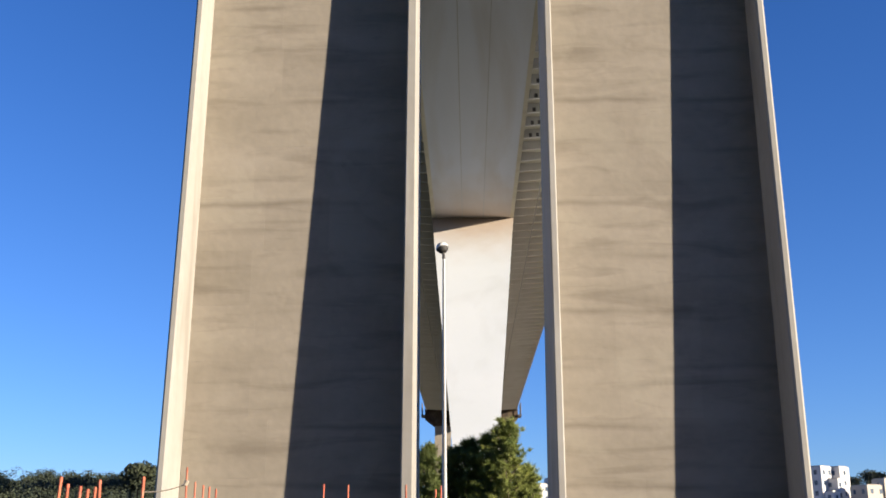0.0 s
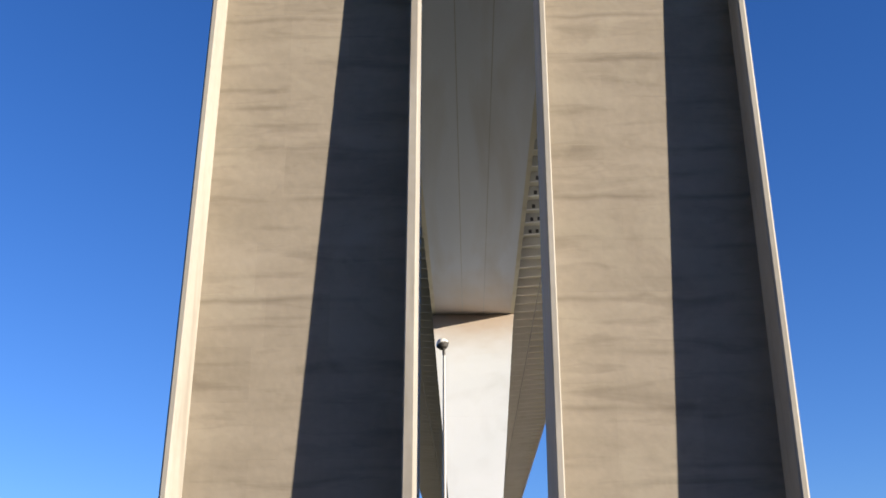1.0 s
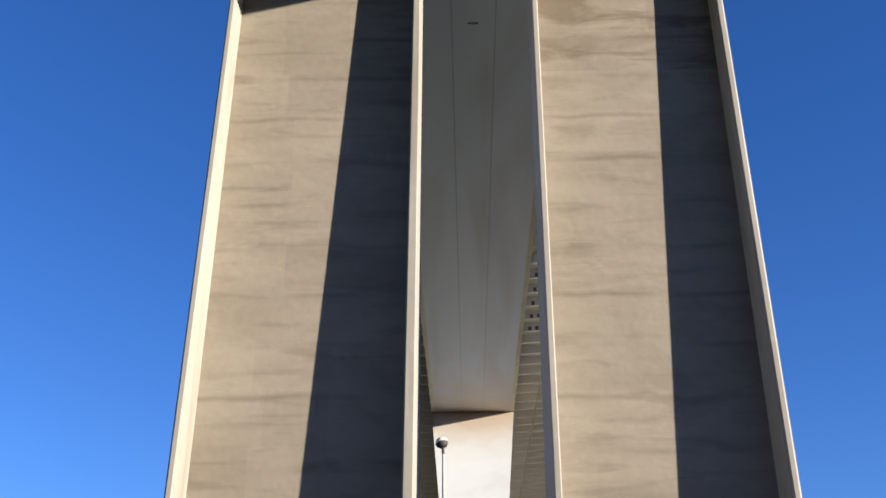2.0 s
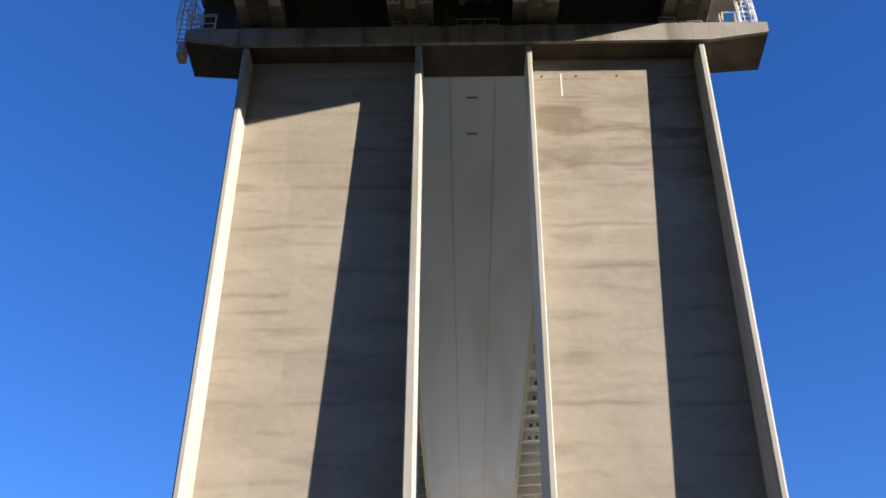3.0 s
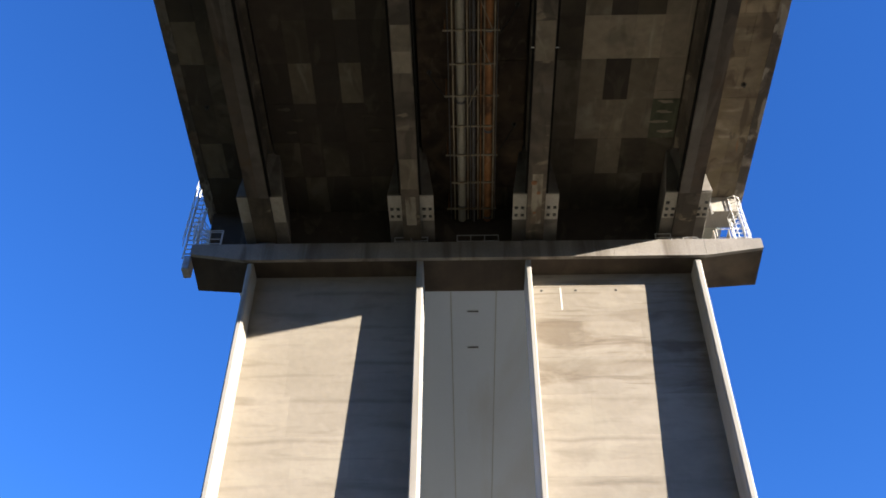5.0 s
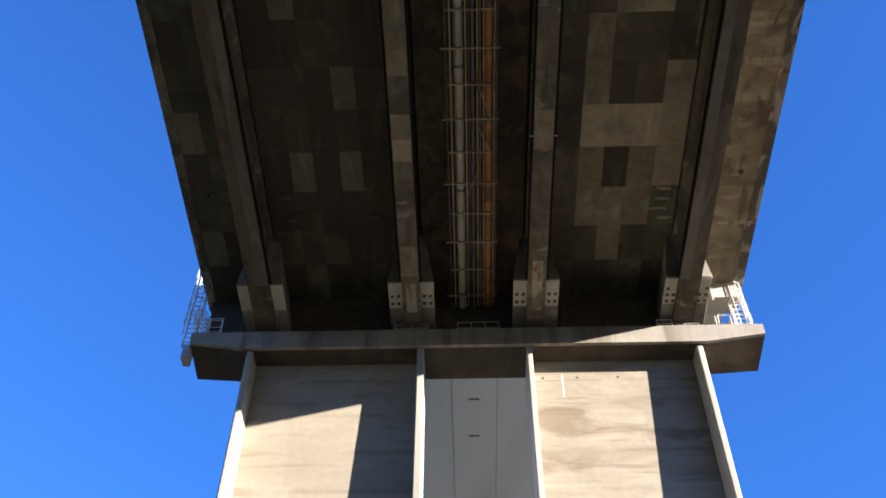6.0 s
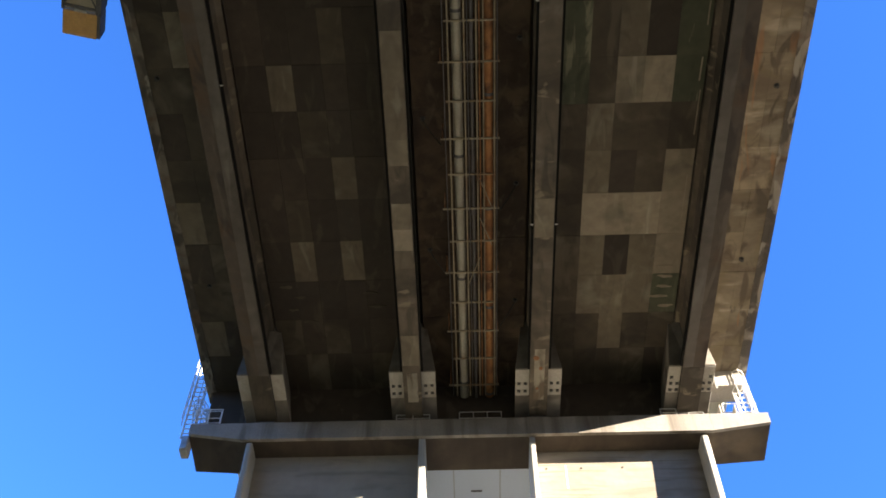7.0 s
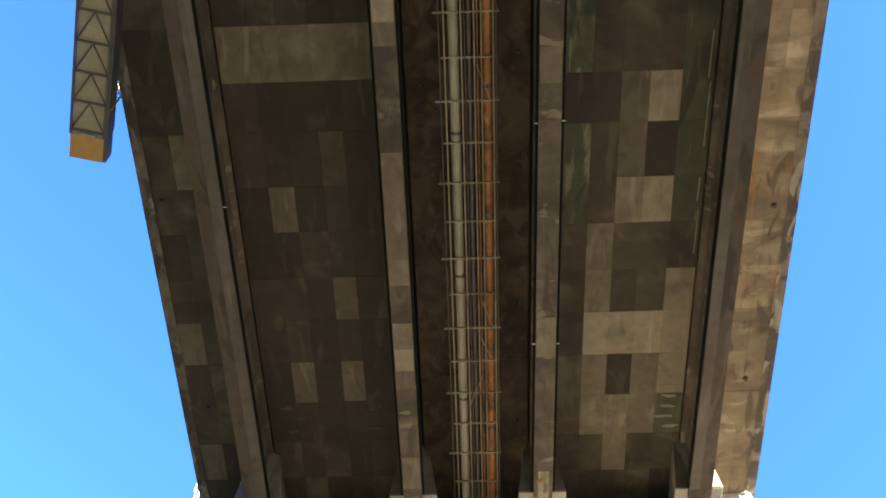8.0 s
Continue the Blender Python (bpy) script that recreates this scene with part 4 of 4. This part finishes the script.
# ---- far woods ----
def leafy(bm, x, y, z, h, r, rng, count, leaf):
    rod(bm, (x, y, z - 1), (x, y, z + h * 0.5), 0.25, 0.15, sides=5)
    lobes = [(rng.gauss(0, 0.45) * r, rng.gauss(0, 0.45) * r, z + h * rng.uniform(0.45, 0.85), rng.uniform(0.4, 0.7) * r) for _ in range(6)]
    for _ in range(count):
        lx, ly, lz, lr = rng.choice(lobes)
        d = Vector((rng.gauss(0, 1), rng.gauss(0, 1), rng.gauss(0.2, 0.8))).normalized()
        c = Vector((x + lx, y + ly, lz)) + d * lr * rng.uniform(0.75, 1.08)
        u = d.cross(Vector((rng.gauss(0, 1), rng.gauss(0, 1), rng.gauss(0, 1)))).normalized() * leaf * rng.uniform(0.6, 1.2)
        v = u.cross(d).normalized() * leaf * rng.uniform(0.5, 1.0) + d * leaf * 0.4
        bm.faces.new([bm.verts.new(c - u), bm.verts.new(c + v), bm.verts.new(c + u), bm.verts.new(c - v * 0.6)])


rng = random.Random(21)
bm = bmesh.new()
for i in range(420):
    y = rng.uniform(150, 420)
    x = y * rng.uniform(-0.52, -0.24)
    h = rng.uniform(5, 8)
    leafy(bm, x, y, ground_height(x, y), h, h * 0.42, rng, 300, 0.28)
thing("woods", "dark green wooded hillside in the distance", "woods", kind="stuff", bm=bm, material=M_WOOD)
bm = bmesh.new()
for i in range(320):
    y = rng.uniform(430, 700)
    x = y * rng.uniform(0.26, 0.5)
    h = rng.uniform(4, 6)
    leafy(bm, x, y, ground_height(x, y), h, h * 0.5, rng, 260, 0.34)
thing("woods", "dark wooded ridge behind the white buildings", "woods", kind="stuff", bm=bm, material=M_WOOD)
tree = thing("umbrella_pine", "rounded dark umbrella pine at the edge of the woods", "tree")
bm = bmesh.new()
rod(bm, (-41.3, 130, -0.5), (-41.2, 130, 9.0), 0.3, 0.15, sides=8)
part("trunk", bm, M_BARK, tree)
bm = bmesh.new()
for j in range(5):
    leafy(bm, -41.3 + rng.uniform(-0.9, 0.9), 130 + rng.uniform(-0.8, 0.8), 6.4, 6.0, 1.6, rng, 520, 0.2)
part("crown", bm, M_WOOD, tree)


# ---- buildings ----
def building(x, y, turn, blocks, wall, label):
    z0 = ground_height(x, y) - 1.0
    b = thing("apartment_building", label, "building", at=(x, y, z0))
    b.rotation_euler = (0, 0, radians(turn))
    for w, d, ox, oy, top in blocks:
        h = top - z0
        bd = boxed("wall", wall, b, ox - w / 2, ox + w / 2, oy - d / 2, oy + d / 2, 0, h)
        boxed("roof", M_ROOF, b, ox - w / 2 + 0.25, ox + w / 2 - 0.25, oy - d / 2 + 0.25, oy + d / 2 - 0.25, h + 0.004, h + 0.3)
        floors = int(h / 2.9)
        for f in range(floors):
            z = h - 2.2 - 2.9 * f
            if z < 1:
                break
            for i in range(max(1, int(w / 2.6))):
                u = ox - w / 2 + (i + 0.5) * w / max(1, int(w / 2.6))
                boxed("window", M_WIN, b, u - 0.5, u + 0.5, oy - d / 2 - 0.05, oy - d / 2 + 0.1, z, z + 1.25)
            for i in range(max(1, int(d / 2.8))):
                u = oy - d / 2 + (i + 0.5) * d / max(1, int(d / 2.8))
                for e in (-1, 1):
                    boxed("window", M_WIN, b, *sorted((ox + e * (w / 2 - 0.1), ox + e * (w / 2 + 0.05))), u - 0.5, u + 0.5, z, z + 1.25)
    return b


building(98.4, 303, 40, [(5.6, 3.7, 2.8, 1.85, 24.7), (5.0, 4.0, 8.5, -0.1, 24.7), (2.0, 5.0, 4.0, -0.6, 21.2), (3.5, 2.5, 0.6, -2.6, 17.6)], M_HOUSE, "white stepped apartment block on the hillside")
building(111, 300, 20, [(9, 7, 0, 0, 19.0), (4, 5, 3.0, -1.5, 20.8)], M_HOUSE2, "low cream rendered houses beside the apartment block")
building(23.5, 350, 20, [(5, 5, 0, 0, 22.6), (3, 4, 2.2, -1, 24.4)], M_HOUSE, "distant white apartment block beyond the pines")

# ---- stakes and rope before the pier ----
STAKES = [(-5.89, 2.54, 0.05), (-5.79, 2.45, 0.03), (-5.62, 2.42, 0.04), (-5.52, 2.38, 0.02), (-5.42, 2.41, 0.03), (-5.37, 2.50, -0.03),
          (-4.79, 2.54, 0.01), (-4.22, 2.66, -0.01), (-4.10, 2.47, 0.0), (-3.99, 2.43, 0.01), (-3.91, 2.41, 0.0), (-3.82, 2.38, 0.01),
          (-2.40, 2.44, 0.01), (-2.08, 2.43, 0.0), (-1.32, 2.43, 0.0), (-0.93, 2.37, 0.02), (-0.86, 2.42, 0.01)]
for i, (x, top, lean) in enumerate(STAKES):
    st = thing("marker_stake", "weathered orange marker stake driven into the ground", "stake", group="orange stakes")
    thick = 0.021 if i < 7 else 0.012
    bm = bmesh.new()
    rod(bm, (x - lean * 2.4, 14, -0.2), (x - lean * 0.05, 14, top - 0.05), thick * 1.1, thick, sides=8)
    part("shaft", bm, M_STAKE, st)
    bm = bmesh.new()
    rod(bm, (x - lean * 0.05, 14, top - 0.05), (x, 14, top), thick * 1.25, thick * 0.9, sides=8)
    part("top_cap", bm, M_STAKE, st)
rope = thing("rope", "thin slack rope tied between two orange stakes", "rope")
bm = bmesh.new()
pts = [(-4.79 + 0.57 * f, 14, 2.34 + 0.1 * f - 0.03 * math.sin(math.pi * f)) for f in [i / 10 for i in range(11)]]
for a, b in zip(pts, pts[1:]):
    rod(bm, a, b, 0.008, sides=5)
part("strand", bm, M_ROPE, rope)
bm = bmesh.new()
rod(bm, (-4.235, 14, 2.43), (-4.205, 14, 2.49), 0.03, sides=8)
part("knot", bm, M_ROPE, rope)
